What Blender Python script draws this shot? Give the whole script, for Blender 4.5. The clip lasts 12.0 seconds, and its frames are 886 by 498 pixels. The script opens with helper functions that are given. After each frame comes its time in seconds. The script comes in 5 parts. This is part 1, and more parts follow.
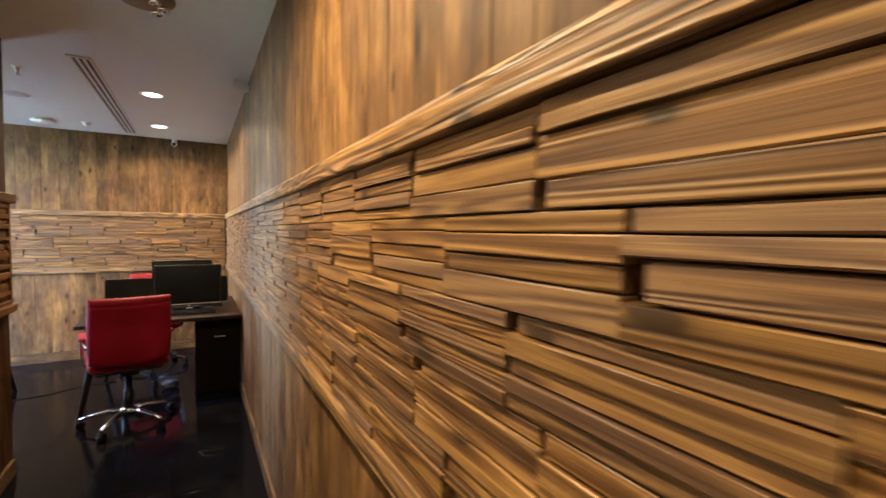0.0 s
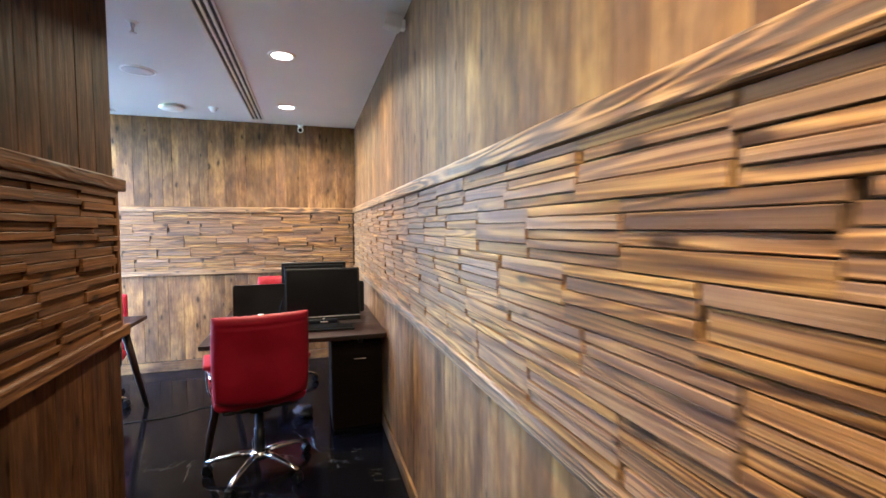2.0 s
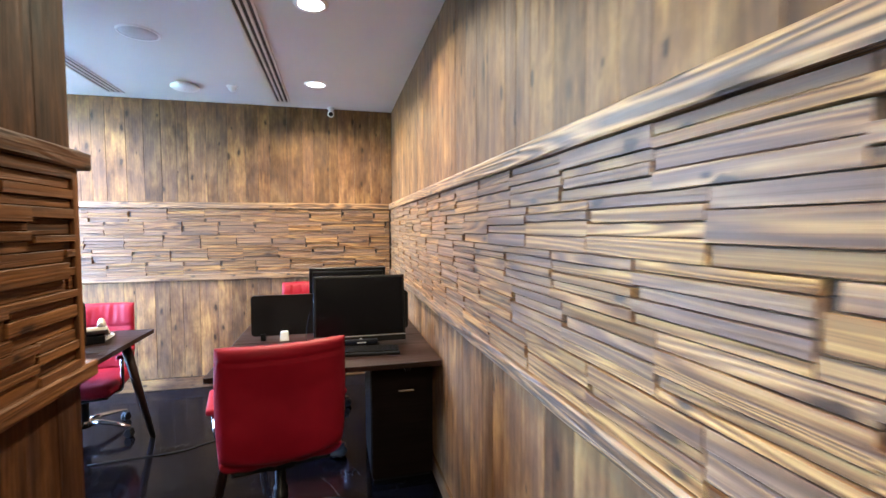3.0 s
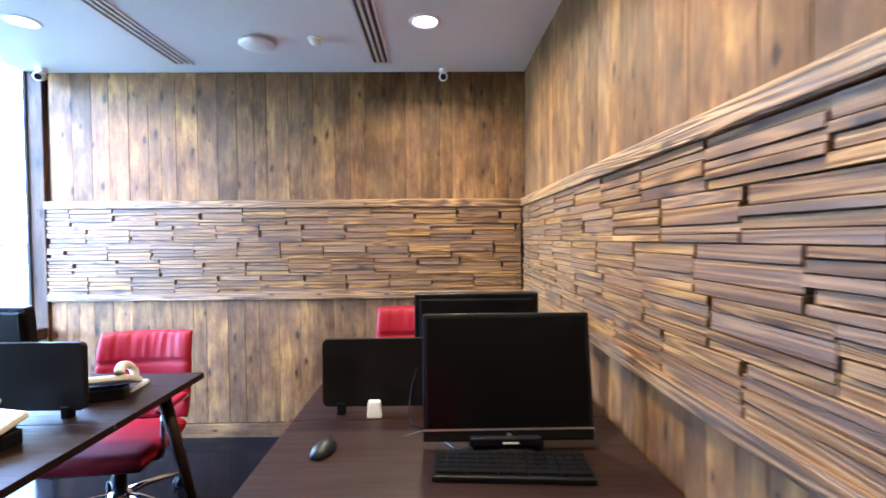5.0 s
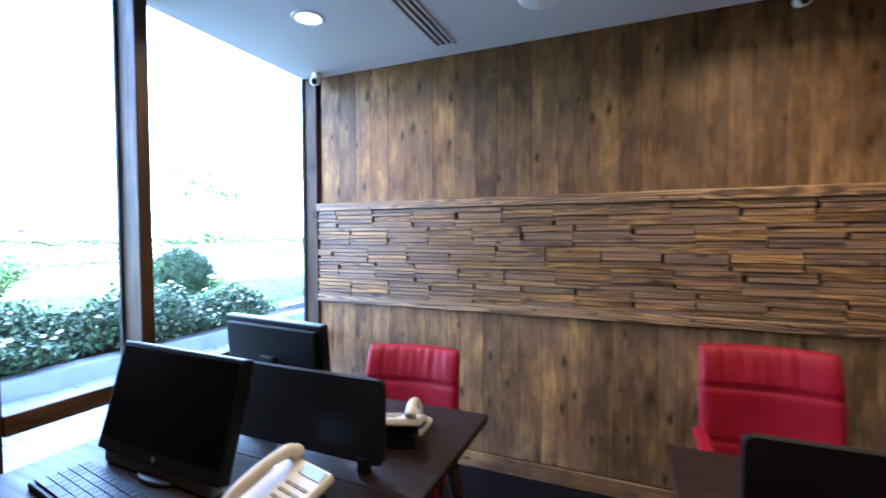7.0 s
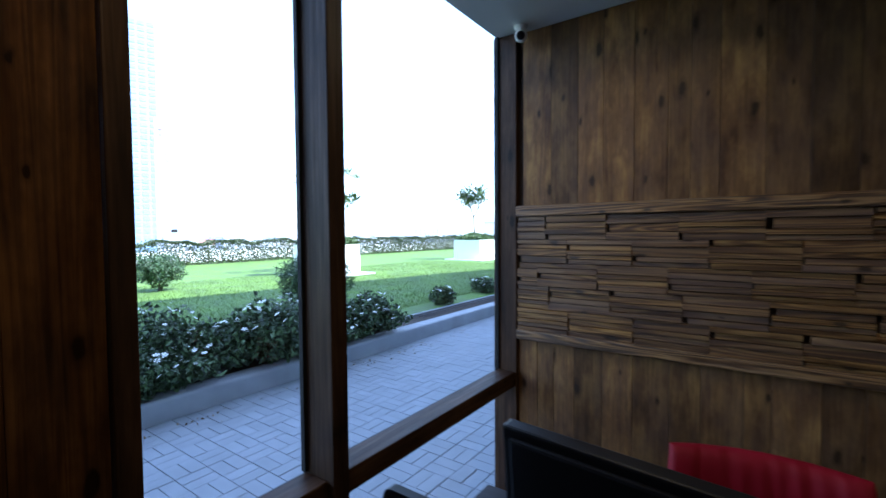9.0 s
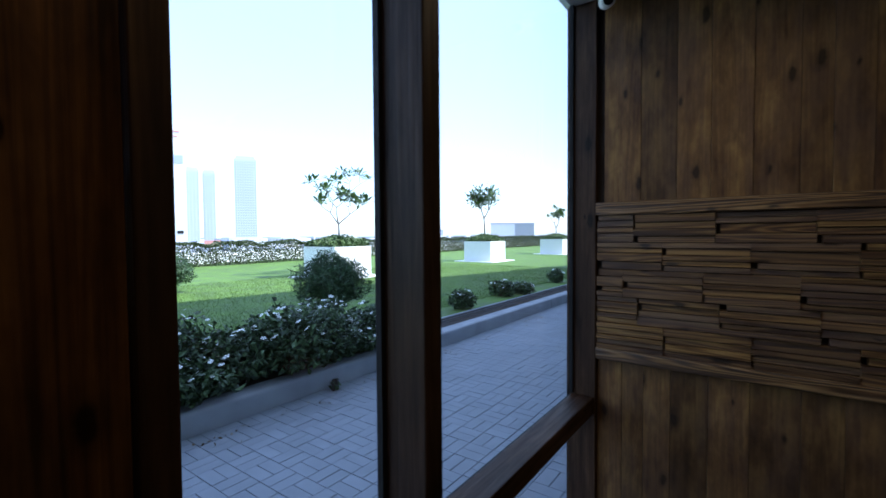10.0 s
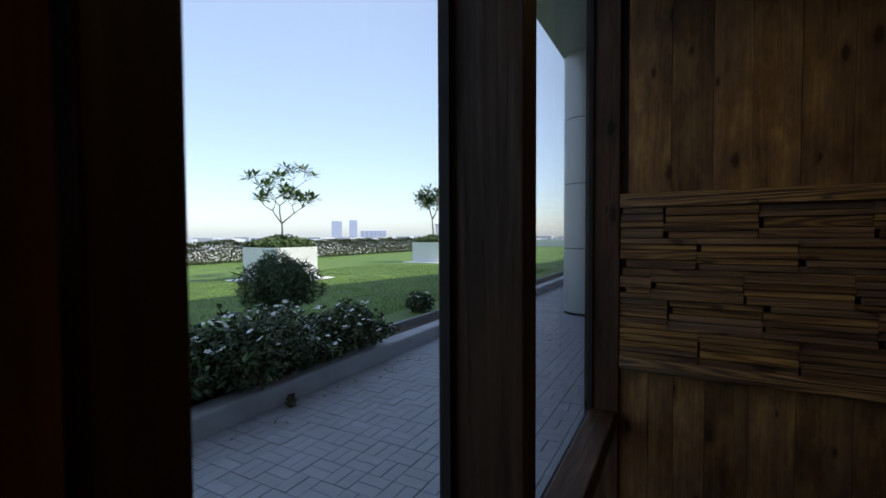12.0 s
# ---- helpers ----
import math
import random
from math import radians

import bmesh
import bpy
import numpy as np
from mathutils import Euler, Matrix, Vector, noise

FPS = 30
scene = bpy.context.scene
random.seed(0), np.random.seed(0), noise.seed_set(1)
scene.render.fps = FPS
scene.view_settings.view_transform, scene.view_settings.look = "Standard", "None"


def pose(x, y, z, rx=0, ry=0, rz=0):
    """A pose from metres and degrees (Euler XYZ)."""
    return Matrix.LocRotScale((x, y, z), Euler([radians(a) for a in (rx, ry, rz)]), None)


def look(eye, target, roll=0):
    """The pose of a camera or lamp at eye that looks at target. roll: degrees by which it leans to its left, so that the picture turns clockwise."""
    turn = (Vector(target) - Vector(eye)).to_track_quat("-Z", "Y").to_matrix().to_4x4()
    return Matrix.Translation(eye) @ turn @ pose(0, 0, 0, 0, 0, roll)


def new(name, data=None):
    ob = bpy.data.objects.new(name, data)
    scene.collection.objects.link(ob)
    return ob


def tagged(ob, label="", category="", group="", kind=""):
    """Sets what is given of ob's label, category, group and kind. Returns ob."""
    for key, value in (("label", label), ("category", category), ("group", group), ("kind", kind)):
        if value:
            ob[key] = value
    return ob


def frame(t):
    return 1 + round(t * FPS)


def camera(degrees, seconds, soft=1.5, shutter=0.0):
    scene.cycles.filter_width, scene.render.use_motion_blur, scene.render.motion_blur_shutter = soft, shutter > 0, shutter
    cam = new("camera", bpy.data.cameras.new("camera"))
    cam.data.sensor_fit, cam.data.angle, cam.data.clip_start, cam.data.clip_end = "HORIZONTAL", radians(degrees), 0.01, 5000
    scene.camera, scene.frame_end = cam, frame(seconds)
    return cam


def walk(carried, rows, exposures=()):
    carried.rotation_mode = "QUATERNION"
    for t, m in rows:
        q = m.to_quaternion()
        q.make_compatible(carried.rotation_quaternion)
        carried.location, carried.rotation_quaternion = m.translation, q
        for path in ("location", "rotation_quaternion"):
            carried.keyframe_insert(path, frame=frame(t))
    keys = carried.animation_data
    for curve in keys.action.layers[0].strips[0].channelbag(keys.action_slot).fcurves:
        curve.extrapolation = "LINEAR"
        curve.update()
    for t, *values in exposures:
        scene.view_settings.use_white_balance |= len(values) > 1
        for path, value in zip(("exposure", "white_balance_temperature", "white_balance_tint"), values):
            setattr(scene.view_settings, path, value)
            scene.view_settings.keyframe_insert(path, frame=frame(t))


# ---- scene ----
cam = camera(90.6, 12.0, shutter=0.5)
PATH = [
    (0, (0.005, -1.012, 1.486), (0.982, 0.732, 1.408), 0.57),
    (0.5, (-0.050, -0.742, 1.488), (0.795, 1.068, 1.393), 0.12),
    (1, (-0.120, -0.455, 1.467), (0.610, 1.405, 1.376), 0.06),
    (1.5, (-0.173, -0.155, 1.463), (0.482, 1.732, 1.369), -0.07),
    (2, (-0.157, 0.231, 1.464), (0.425, 2.142, 1.365), -0.27),
    (2.5, (-0.184, 0.596, 1.451), (0.330, 2.526, 1.358), -0.01),
    (3, (-0.202, 0.939, 1.450), (0.273, 2.880, 1.352), -0.23),
    (5, (-0.287, 2.186, 1.408), (-0.256, 4.185, 1.358), -0.50),
    (5.5, (-0.431, 2.329, 1.445), (-0.566, 4.323, 1.379), -0.18),
    (6, (-0.579, 2.459, 1.420), (-0.887, 4.434, 1.371), -0.22),
    (6.5, (-0.732, 2.613, 1.432), (-1.298, 4.530, 1.373), -0.29),
    (7, (-0.942, 2.732, 1.459), (-1.723, 4.572, 1.394), -0.20),
    (7.5, (-1.189, 2.862, 1.516), (-2.105, 4.639, 1.441), -0.25),
    (9.5, (-2.210, 3.245, 1.549), (-3.389, 4.859, 1.479), -0.41),
    (10, (-2.404, 3.290, 1.550), (-3.579, 4.907, 1.483), -0.41),
    (10.5, (-2.574, 3.332, 1.542), (-3.714, 4.973, 1.477), -0.42),
    (11, (-2.676, 3.410, 1.527), (-3.775, 5.080, 1.464), -0.39),
    (11.5, (-2.731, 3.437, 1.524), (-3.784, 5.136, 1.465), -0.46),
    (12, (-2.786, 3.405, 1.525), (-3.742, 5.161, 1.462), -0.26),
]
EXPOSURES = [(0.0, 5.55, 5650, 10), (0.6, 5.9, 5150, 11), (1.5, 6.05, 4950, 12), (3.0, 6.05, 4900, 12), (5.0, 5.7, 4850, 13), (6.0, 5.4, 4850, 13), (7.0, 4.55, 4850, 13), (7.6, 3.7, 5100, 12), (9.4, 1.4, 5200, 11), (10.5, 0.75, 5500, 11), (11.2, 0.45, 5750, 11), (12.0, 0.1, 6300, 12)]
walk(cam, [(t, look(eye, target, roll)) for t, eye, target, roll in PATH], EXPOSURES)

# ---------------------------------------------------------------- world, sun, exposure
SUN_AZ, SUN_EL = 65.0, 52.0          # azimuth clockwise from +y, elevation
world = bpy.data.worlds.new("sky")
scene.world = world
world.use_nodes = True
wn = world.node_tree.nodes
sky = wn.new("ShaderNodeTexSky")
sky.sky_type = "NISHITA"
sky.sun_disc = False
sky.sun_elevation, sky.sun_rotation = radians(SUN_EL), radians(SUN_AZ)
sky.air_density, sky.dust_density, sky.ozone_density = 1.0, 1.0, 1.0
haze = wn.new("ShaderNodeVectorMath")          # pale haze over the whole sky
haze.operation = "MULTIPLY_ADD"
haze.inputs[1].default_value = (0.16, 0.16, 0.16)
haze.inputs[2].default_value = (0.34, 0.365, 0.44)
world.node_tree.links.new(sky.outputs[0], haze.inputs[0])
world.node_tree.links.new(haze.outputs[0], wn["Background"].inputs["Color"])
sun = new("sun", bpy.data.lights.new("sun", "SUN"))
sun.data.energy, sun.data.angle, sun.data.color = 5.0, radians(0.53), (1.0, 0.93, 0.82)
sd = Vector((math.sin(radians(SUN_AZ)) * math.cos(radians(SUN_EL)), math.cos(radians(SUN_AZ)) * math.cos(radians(SUN_EL)), math.sin(radians(SUN_EL))))
sun.matrix_world = look((0, 0, 60), Vector((0, 0, 60)) - sd)
LAMP_WATTS, LAMP_COLOR = 1.0, (1.0, 0.72, 0.36)

# ---------------------------------------------------------------- materials


def nodes_of(name):
    m = bpy.data.materials.new(name)
    m.use_nodes = True
    t = m.node_tree
    return m, t, t.nodes["Principled BSDF"]


def add(t, kind, **inputs):
    n = t.nodes.new(kind)
    for k, v in inputs.items():
        n.inputs[k.replace("_", " ")].default_value = v
    return n


def ramp(t, fac, stops):
    n = t.nodes.new("ShaderNodeValToRGB")
    els = n.color_ramp.elements
    while len(els) < len(stops):
        els.new(0.5)
    for e, (p, c) in zip(els, stops):
        e.position, e.color = p, (*c, 1) if len(c) == 3 else c
    t.links.new(fac, n.inputs[0])
    return n.outputs[0]


def mix(t, fac, a, b, mode="MIX"):
    n = t.nodes.new("ShaderNodeMix")
    n.data_type, n.blend_type = "RGBA", mode
    for sock, v in ((n.inputs[0], fac), (n.inputs[6], a), (n.inputs[7], b)):
        if hasattr(v, "is_linked"):
            t.links.new(v, sock)
        else:
            sock.default_value = v if isinstance(v, (int, float)) else (*v, 1)
    return n.outputs[2]


def maths(t, op, a, b=0.0, clamp=False):
    n = t.nodes.new("ShaderNodeMath")
    n.operation, n.use_clamp = op, clamp
    for sock, v in zip(n.inputs, (a, b)):
        if hasattr(v, "is_linked"):
            t.links.new(v, sock)
        else:
            sock.default_value = v
    return n.outputs[0]


def place_vec(t, scale, shift=True, pieces=False):
    """Object coordinates, shifted at random for each object or each piece, scaled."""
    co = t.nodes.new("ShaderNodeTexCoord")
    vec = co.outputs["Object"]
    if shift:
        info = t.nodes.new("ShaderNodeObjectInfo")
        rv = t.nodes.new("ShaderNodeVectorMath")
        rv.operation = "MULTIPLY_ADD"
        t.links.new(piece_random(t) if pieces else info.outputs["Random"], rv.inputs[0])
        rv.inputs[1].default_value = (37.0, 91.0, 53.0)
        t.links.new(vec, rv.inputs[2])
        vec = rv.outputs[0]
    mp = t.nodes.new("ShaderNodeMapping")
    mp.inputs["Scale"].default_value = scale
    t.links.new(vec, mp.inputs[0])
    return mp.outputs[0]


def piece_random(t):
    """One number for each piece, whether it is an object or an island of a joined mesh."""
    info, geo = t.nodes.new("ShaderNodeObjectInfo"), t.nodes.new("ShaderNodeNewGeometry")
    return maths(t, "FRACT", maths(t, "ADD", info.outputs["Random"], geo.outputs["Random Per Island"]))


def noise_tex(t, vec, scale, detail=3.0, rough=0.55, dist=0.0):
    n = add(t, "ShaderNodeTexNoise", Scale=scale, Detail=detail, Roughness=rough, Distortion=dist)
    t.links.new(vec, n.inputs["Vector"])
    return n.outputs["Fac"]


def bump(t, bsdf, height, strength, distance):
    n = add(t, "ShaderNodeBump", Strength=strength, Distance=distance)
    t.links.new(height, n.inputs["Height"])
    t.links.new(n.outputs[0], bsdf.inputs["Normal"])


def wood(name, dark, mid, light, rough=0.46, relief=0.0015, knots=True, grey=(0.30, 0.27, 0.24), grey_amount=0.35, spread=0.35, spec=0.5, coat=0.0, patch=4.5, blotches=0.25, ridges=0.10, figure=0.42, streak=0.22, stained=0.0, soft=(0.34, 0.67), along=1.0):
    """Weathered softwood with its grain along the object's x."""
    m, t, b = nodes_of(name)
    grain = noise_tex(t, place_vec(t, (2.2 * min(1.0, along * 1.6), 52.0, 52.0), pieces=True), 1.0, 4.0, 0.6, 0.8)
    fibre = noise_tex(t, place_vec(t, (2.5 * min(1.0, along * 2), 190.0, 190.0), pieces=True), 1.0, 3.0)
    stain = noise_tex(t, place_vec(t, (2.6 * min(1.0, along * 1.6), 9.0, 9.0), pieces=True), 1.0, 4.0, 0.65)
    blotch = noise_tex(t, place_vec(t, (patch * 1.3 * along, patch * 3.4, patch * 3.4), pieces=True), 1.0, 4.0, 0.7, 0.6)
    ring = noise_tex(t, place_vec(t, (0.6, 13.0, 13.0), pieces=True), 1.0, 2.0, 0.5, 0.4)
    lines = maths(t, "MULTIPLY_ADD", maths(t, "SINE", maths(t, "MULTIPLY", ring, 84.0)), 0.5)
    lines.node.inputs[2].default_value = 0.5
    sheen = noise_tex(t, place_vec(t, (patch * along, patch * 2.6, patch * 2.6), pieces=True), 1.0, 4.0, 0.62)
    body = maths(t, "ADD", maths(t, "MULTIPLY", grain, figure), maths(t, "ADD", maths(t, "MULTIPLY", lines, ridges), maths(t, "MULTIPLY", sheen, 1.0 - figure - ridges)))
    col = ramp(t, body, ((soft[0], dark), (0.5, mid), (soft[1], light)))
    col = mix(t, maths(t, "MULTIPLY", ramp(t, stain, ((0.42, (0, 0, 0)), (0.66, (1, 1, 1)))), grey_amount), col, grey)
    col = mix(t, maths(t, "MULTIPLY", ramp(t, blotch, ((0.36, (1, 1, 1)), (0.5, (0, 0, 0)))), blotches), col, tuple(c * 0.8 for c in dark))
    own = piece_random(t)
    if stained:          # some pieces carry a violet-grey stain all over
        some = ramp(t, maths(t, "FRACT", maths(t, "MULTIPLY", own, 7.31)), ((0.5, (0, 0, 0)), (0.62, (1, 1, 1))))
        part_stain = maths(t, "MULTIPLY", some, ramp(t, sheen, ((0.40, (0.35, 0.35, 0.35)), (0.56, (1, 1, 1)))))
        col = mix(t, maths(t, "MULTIPLY", part_stain, stained), col, (0.108, 0.076, 0.068))
    tone = ramp(t, own, ((0.0, (1 - spread, 0.98 - spread, 0.95 - spread)), (0.5, (1.0, 0.97, 0.94)), (1.0, (1 + spread, 1 + spread * 0.85, 1 + spread * 0.6))))
    col = mix(t, 1.0, col, tone, "MULTIPLY")
    col = mix(t, maths(t, "MULTIPLY", ramp(t, fibre, ((0.38, (1, 1, 1)), (0.52, (0, 0, 0)))), streak), col, dark)
    height = maths(t, "ADD", maths(t, "ADD", grain, maths(t, "MULTIPLY", lines, ridges * 3)), maths(t, "MULTIPLY", fibre, 0.5))
    if knots:
        sep, com = t.nodes.new("ShaderNodeSeparateXYZ"), t.nodes.new("ShaderNodeCombineXYZ")
        t.links.new(place_vec(t, (3.4, 1.0, 8.0), pieces=True), sep.inputs[0])
        wob = noise_tex(t, place_vec(t, (22.0, 22.0, 22.0), pieces=True), 1.0, 2.0)
        t.links.new(maths(t, "ADD", sep.outputs[0], maths(t, "MULTIPLY", wob, 0.10)), com.inputs[0])
        t.links.new(maths(t, "ADD", sep.outputs[2], maths(t, "MULTIPLY", wob, 0.14)), com.inputs[1])
        v = t.nodes.new("ShaderNodeTexVoronoi")
        v.voronoi_dimensions = "2D"
        v.inputs["Scale"].default_value = 1.0
        t.links.new(com.outputs[0], v.inputs["Vector"])
        cs = t.nodes.new("ShaderNodeSeparateColor")
        t.links.new(v.outputs["Color"], cs.inputs[0])
        size = maths(t, "ADD", maths(t, "MULTIPLY", cs.outputs[1], 1.3), 0.35)
        few = ramp(t, cs.outputs[0], ((0.44, (0, 0, 0)), (0.48, (1, 1, 1))))
        spot = ramp(t, maths(t, "DIVIDE", v.outputs["Distance"], size), ((0.05, (1, 1, 1)), (0.08, (0.4, 0.4, 0.4)), (0.15, (0, 0, 0))))
        col = mix(t, maths(t, "MULTIPLY", maths(t, "MULTIPLY", spot, few), 0.88), col, tuple(c * 0.3 for c in dark))
    t.links.new(col, b.inputs["Base Color"])
    t.links.new(ramp(t, grain, ((0.3, (rough + 0.12,) * 3), (0.7, (rough - 0.06,) * 3))), b.inputs["Roughness"])
    bump(t, b, height, 0.6, relief)
    b.inputs["Specular IOR Level"].default_value = spec
    b.inputs["Coat Weight"].default_value = coat
    b.inputs["Coat Roughness"].default_value = 0.38
    return m


def plain(name, color, rough=0.5, metal=0.0, vary=0.12, scale=9.0, relief=0.0, coat=0.0, fine=220.0, spec=0.5):
    """A painted, moulded or metal surface with soft wear at two scales."""
    m, t, b = nodes_of(name)
    big = noise_tex(t, place_vec(t, (1, 1, 1)), scale, 4.0)
    small = noise_tex(t, place_vec(t, (1, 1, 1)), fine, 2.0)
    lo = tuple(c * (1 - vary) for c in color)
    hi = tuple(min(1.0, c * (1 + vary)) for c in color)
    t.links.new(ramp(t, maths(t, "ADD", maths(t, "MULTIPLY", big, 0.75), maths(t, "MULTIPLY", small, 0.25)), ((0.35, lo), (0.65, hi))), b.inputs["Base Color"])
    t.links.new(ramp(t, big, ((0.3, (rough * 0.8,) * 3), (0.7, (min(1, rough * 1.2),) * 3))), b.inputs["Roughness"])
    b.inputs["Metallic"].default_value = metal
    b.inputs["Coat Weight"].default_value = coat
    b.inputs["Specular IOR Level"].default_value = spec
    if relief:
        bump(t, b, small, 0.5, relief)
    return m


def glow(name, color, strength):
    m, t, b = nodes_of(name)
    b.inputs["Base Color"].default_value = (*color, 1)
    b.inputs["Emission Color"].default_value = (*color, 1)
    b.inputs["Emission Strength"].default_value = strength
    return m


def leaf_material(name, a, c, rough=0.5):
    m, t, b = nodes_of(name)
    g = t.nodes.new("ShaderNodeNewGeometry")
    t.links.new(ramp(t, g.outputs["Random Per Island"], ((0.0, a), (0.6, c), (1.0, tuple(min(1, x * 1.5) for x in c)))), b.inputs["Base Color"])
    b.inputs["Roughness"].default_value = rough
    b.inputs["Subsurface Weight"].default_value = 0.0
    return m


PLANK = wood("weathered_pine", (0.050, 0.0225, 0.0080), (0.124, 0.0635, 0.0208), (0.260, 0.151, 0.048), rough=0.55, grey=(0.108, 0.069, 0.052), grey_amount=0.35, spread=0.30, spec=0.22, blotches=0.26, patch=4.2, figure=0.2, ridges=0.05, streak=0.12, soft=(0.34, 0.68))
# Darker, redder pine: a stain, with the shaded walls' darkness put in too.
STAINED_SHADED = wood("stained_shaded_pine", (0.015, 0.0058, 0.0016), (0.050, 0.0200, 0.0050), (0.100, 0.044, 0.0110), rough=0.55, grey_amount=0.03, spread=0.22, spec=0.08, figure=0.25, patch=4.0)
STAINED_SHADED_BATTEN = wood("stained_shaded_batten", (0.03, 0.011, 0.0025), (0.105, 0.043, 0.0095), (0.21, 0.093, 0.022), rough=0.5, relief=0.002, grey_amount=0.05, spread=0.3, spec=0.18, along=0.2)
BATTEN = wood("rough_batten", (0.050, 0.0212, 0.0064), (0.166, 0.0838, 0.0238), (0.318, 0.186, 0.058), rough=0.48, relief=0.0018, ridges=0.22, streak=0.32, stained=0.45, grey=(0.10, 0.066, 0.054), grey_amount=0.38, spread=0.24, coat=0.08, patch=8.0, spec=0.3, blotches=0.30, along=0.1, figure=0.36)
TRIM = wood("trim_pine", (0.05, 0.025, 0.010), (0.168, 0.086, 0.030), (0.315, 0.183, 0.066), along=0.3, ridges=0.30, relief=0.003, grey_amount=0.15)
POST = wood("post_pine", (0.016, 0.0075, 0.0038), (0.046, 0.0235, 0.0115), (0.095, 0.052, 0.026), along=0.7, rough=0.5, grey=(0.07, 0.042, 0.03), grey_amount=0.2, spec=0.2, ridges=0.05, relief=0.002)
WENGE = wood("dark_walnut", (0.006, 0.0026, 0.0022), (0.0125, 0.0052, 0.0042), (0.02, 0.0088, 0.007), rough=0.4, relief=0.0003, knots=False, grey_amount=0.0, spec=0.25)
CABINET = wood("dark_cabinet_laminate", (0.002, 0.0011, 0.001), (0.0035, 0.002, 0.0017), (0.006, 0.0033, 0.0027), rough=0.5, relief=0.0002, knots=False, grey_amount=0.0, spec=0.1)
# Kept near black so batten gaps look deep: shade put into the colour.
BACKING = plain("wall_backing", (0.02, 0.011, 0.008), 0.8)
CEIL = plain("ceiling_paint", (0.63, 0.62, 0.60), 0.85, vary=0.03, scale=2.0, relief=0.0003)
WHITE = plain("white_paint", (0.78, 0.78, 0.76), 0.5, vary=0.04)
DARKSLOT = plain("diffuser_dark", (0.015, 0.015, 0.016), 0.6)
ALU = plain("diffuser_aluminium", (0.62, 0.60, 0.58), 0.45, metal=0.2, vary=0.05)
CHROME = plain("polished_chrome", (0.75, 0.76, 0.78), 0.14, metal=1.0, vary=0.05)
STEEL = plain("brushed_steel", (0.5, 0.5, 0.51), 0.35, metal=1.0, vary=0.08)
LEATHER = plain("red_leather", (0.175, 0.0022, 0.010), 0.56, vary=0.16, scale=6.0, relief=0.0006, fine=420.0, spec=0.17)
BLACK = plain("black_plastic", (0.0035, 0.0036, 0.0046), 0.4, vary=0.2, spec=0.2)
BLACKMAT = plain("black_rubber", (0.012, 0.012, 0.0125), 0.7, vary=0.2, spec=0.25)
SCREEN = plain("monitor_glass", (0.002, 0.002, 0.003), 0.22, vary=0.1, spec=0.13, scale=1.5)
DIVIDER = plain("divider_board", (0.0042, 0.0037, 0.0041), 0.5, vary=0.15, relief=0.0002, spec=0.18)
CREAM = plain("cream_plastic", (0.52, 0.48, 0.42), 0.4, vary=0.05)
GREYKEY = plain("grey_key", (0.20, 0.165, 0.14), 0.5)
LCD = plain("grey_display", (0.23, 0.28, 0.25), 0.25)
LAMPGLOW = glow("lamp_lens", (1.0, 0.86, 0.66), 0.25)
SCREENGLOW = glow("reader_display", (0.55, 0.75, 1.0), 0.009)
GREENGLOW = glow("reader_led", (0.05, 0.9, 0.35), 0.007)
CONCRETE = plain("kerb_concrete", (0.35, 0.36, 0.39), 0.85, vary=0.18, scale=3.0, relief=0.002, fine=120.0)
PAVER = plain("grey_paver", (0.275, 0.29, 0.325), 0.8, vary=0.15, scale=3.0, relief=0.0015, fine=160.0)
SAND = plain("jointing_sand", (0.15, 0.148, 0.15), 0.95, vary=0.2)
SOIL = plain("bed_soil", (0.045, 0.032, 0.024), 0.95, vary=0.4, scale=14.0, relief=0.004, fine=90.0)
GRASS = plain("lawn_turf", (0.092, 0.158, 0.024), 0.9, vary=0.35, scale=1.6, relief=0.006, fine=60.0)
PLASTER = plain("planter_plaster", (0.80, 0.80, 0.79), 0.6, vary=0.04, scale=4.0)
BARK = plain("grey_bark", (0.085, 0.07, 0.055), 0.85, vary=0.25, scale=20.0, relief=0.002)
DESERT = plain("city_ground", (0.42, 0.37, 0.31), 0.95, vary=0.18, scale=0.02, fine=0.4)
CLADDING = plain("soffit_panel", (0.42, 0.44, 0.46), 0.4, metal=0.3, vary=0.05)
# Far buildings: the pale, bluish distance haze is put into their colours.
TOWERSKIN = plain("haze_toned_tower_skin", (0.38, 0.41, 0.53), 0.5, vary=0.03, scale=0.05, fine=2.0)
TOWERGLASS = plain("haze_toned_tower_glass", (0.27, 0.31, 0.44), 0.5, vary=0.06, scale=0.05, fine=2.0)
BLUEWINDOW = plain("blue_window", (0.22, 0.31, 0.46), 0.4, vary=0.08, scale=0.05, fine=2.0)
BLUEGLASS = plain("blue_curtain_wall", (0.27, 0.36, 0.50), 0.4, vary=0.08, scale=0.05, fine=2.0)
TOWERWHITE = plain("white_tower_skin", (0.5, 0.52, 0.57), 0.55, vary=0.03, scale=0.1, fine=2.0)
# Paler than TOWERSKIN: more haze in the colour for the farthest blocks.
HAZESKIN = plain("haze_toned_block_skin", (0.52, 0.57, 0.70), 0.7, vary=0.03, scale=0.05, fine=2.0)
SIGNRED = plain("sign_red", (0.42, 0.20, 0.18), 0.6)
LEAF = leaf_material("shrub_leaf", (0.021, 0.037, 0.014), (0.058, 0.094, 0.032))
HEDGELEAF = leaf_material("hedge_leaf", (0.018, 0.03, 0.01), (0.058, 0.078, 0.024))
FEATHER = leaf_material("narrow_leaf", (0.018, 0.042, 0.016), (0.055, 0.10, 0.038))
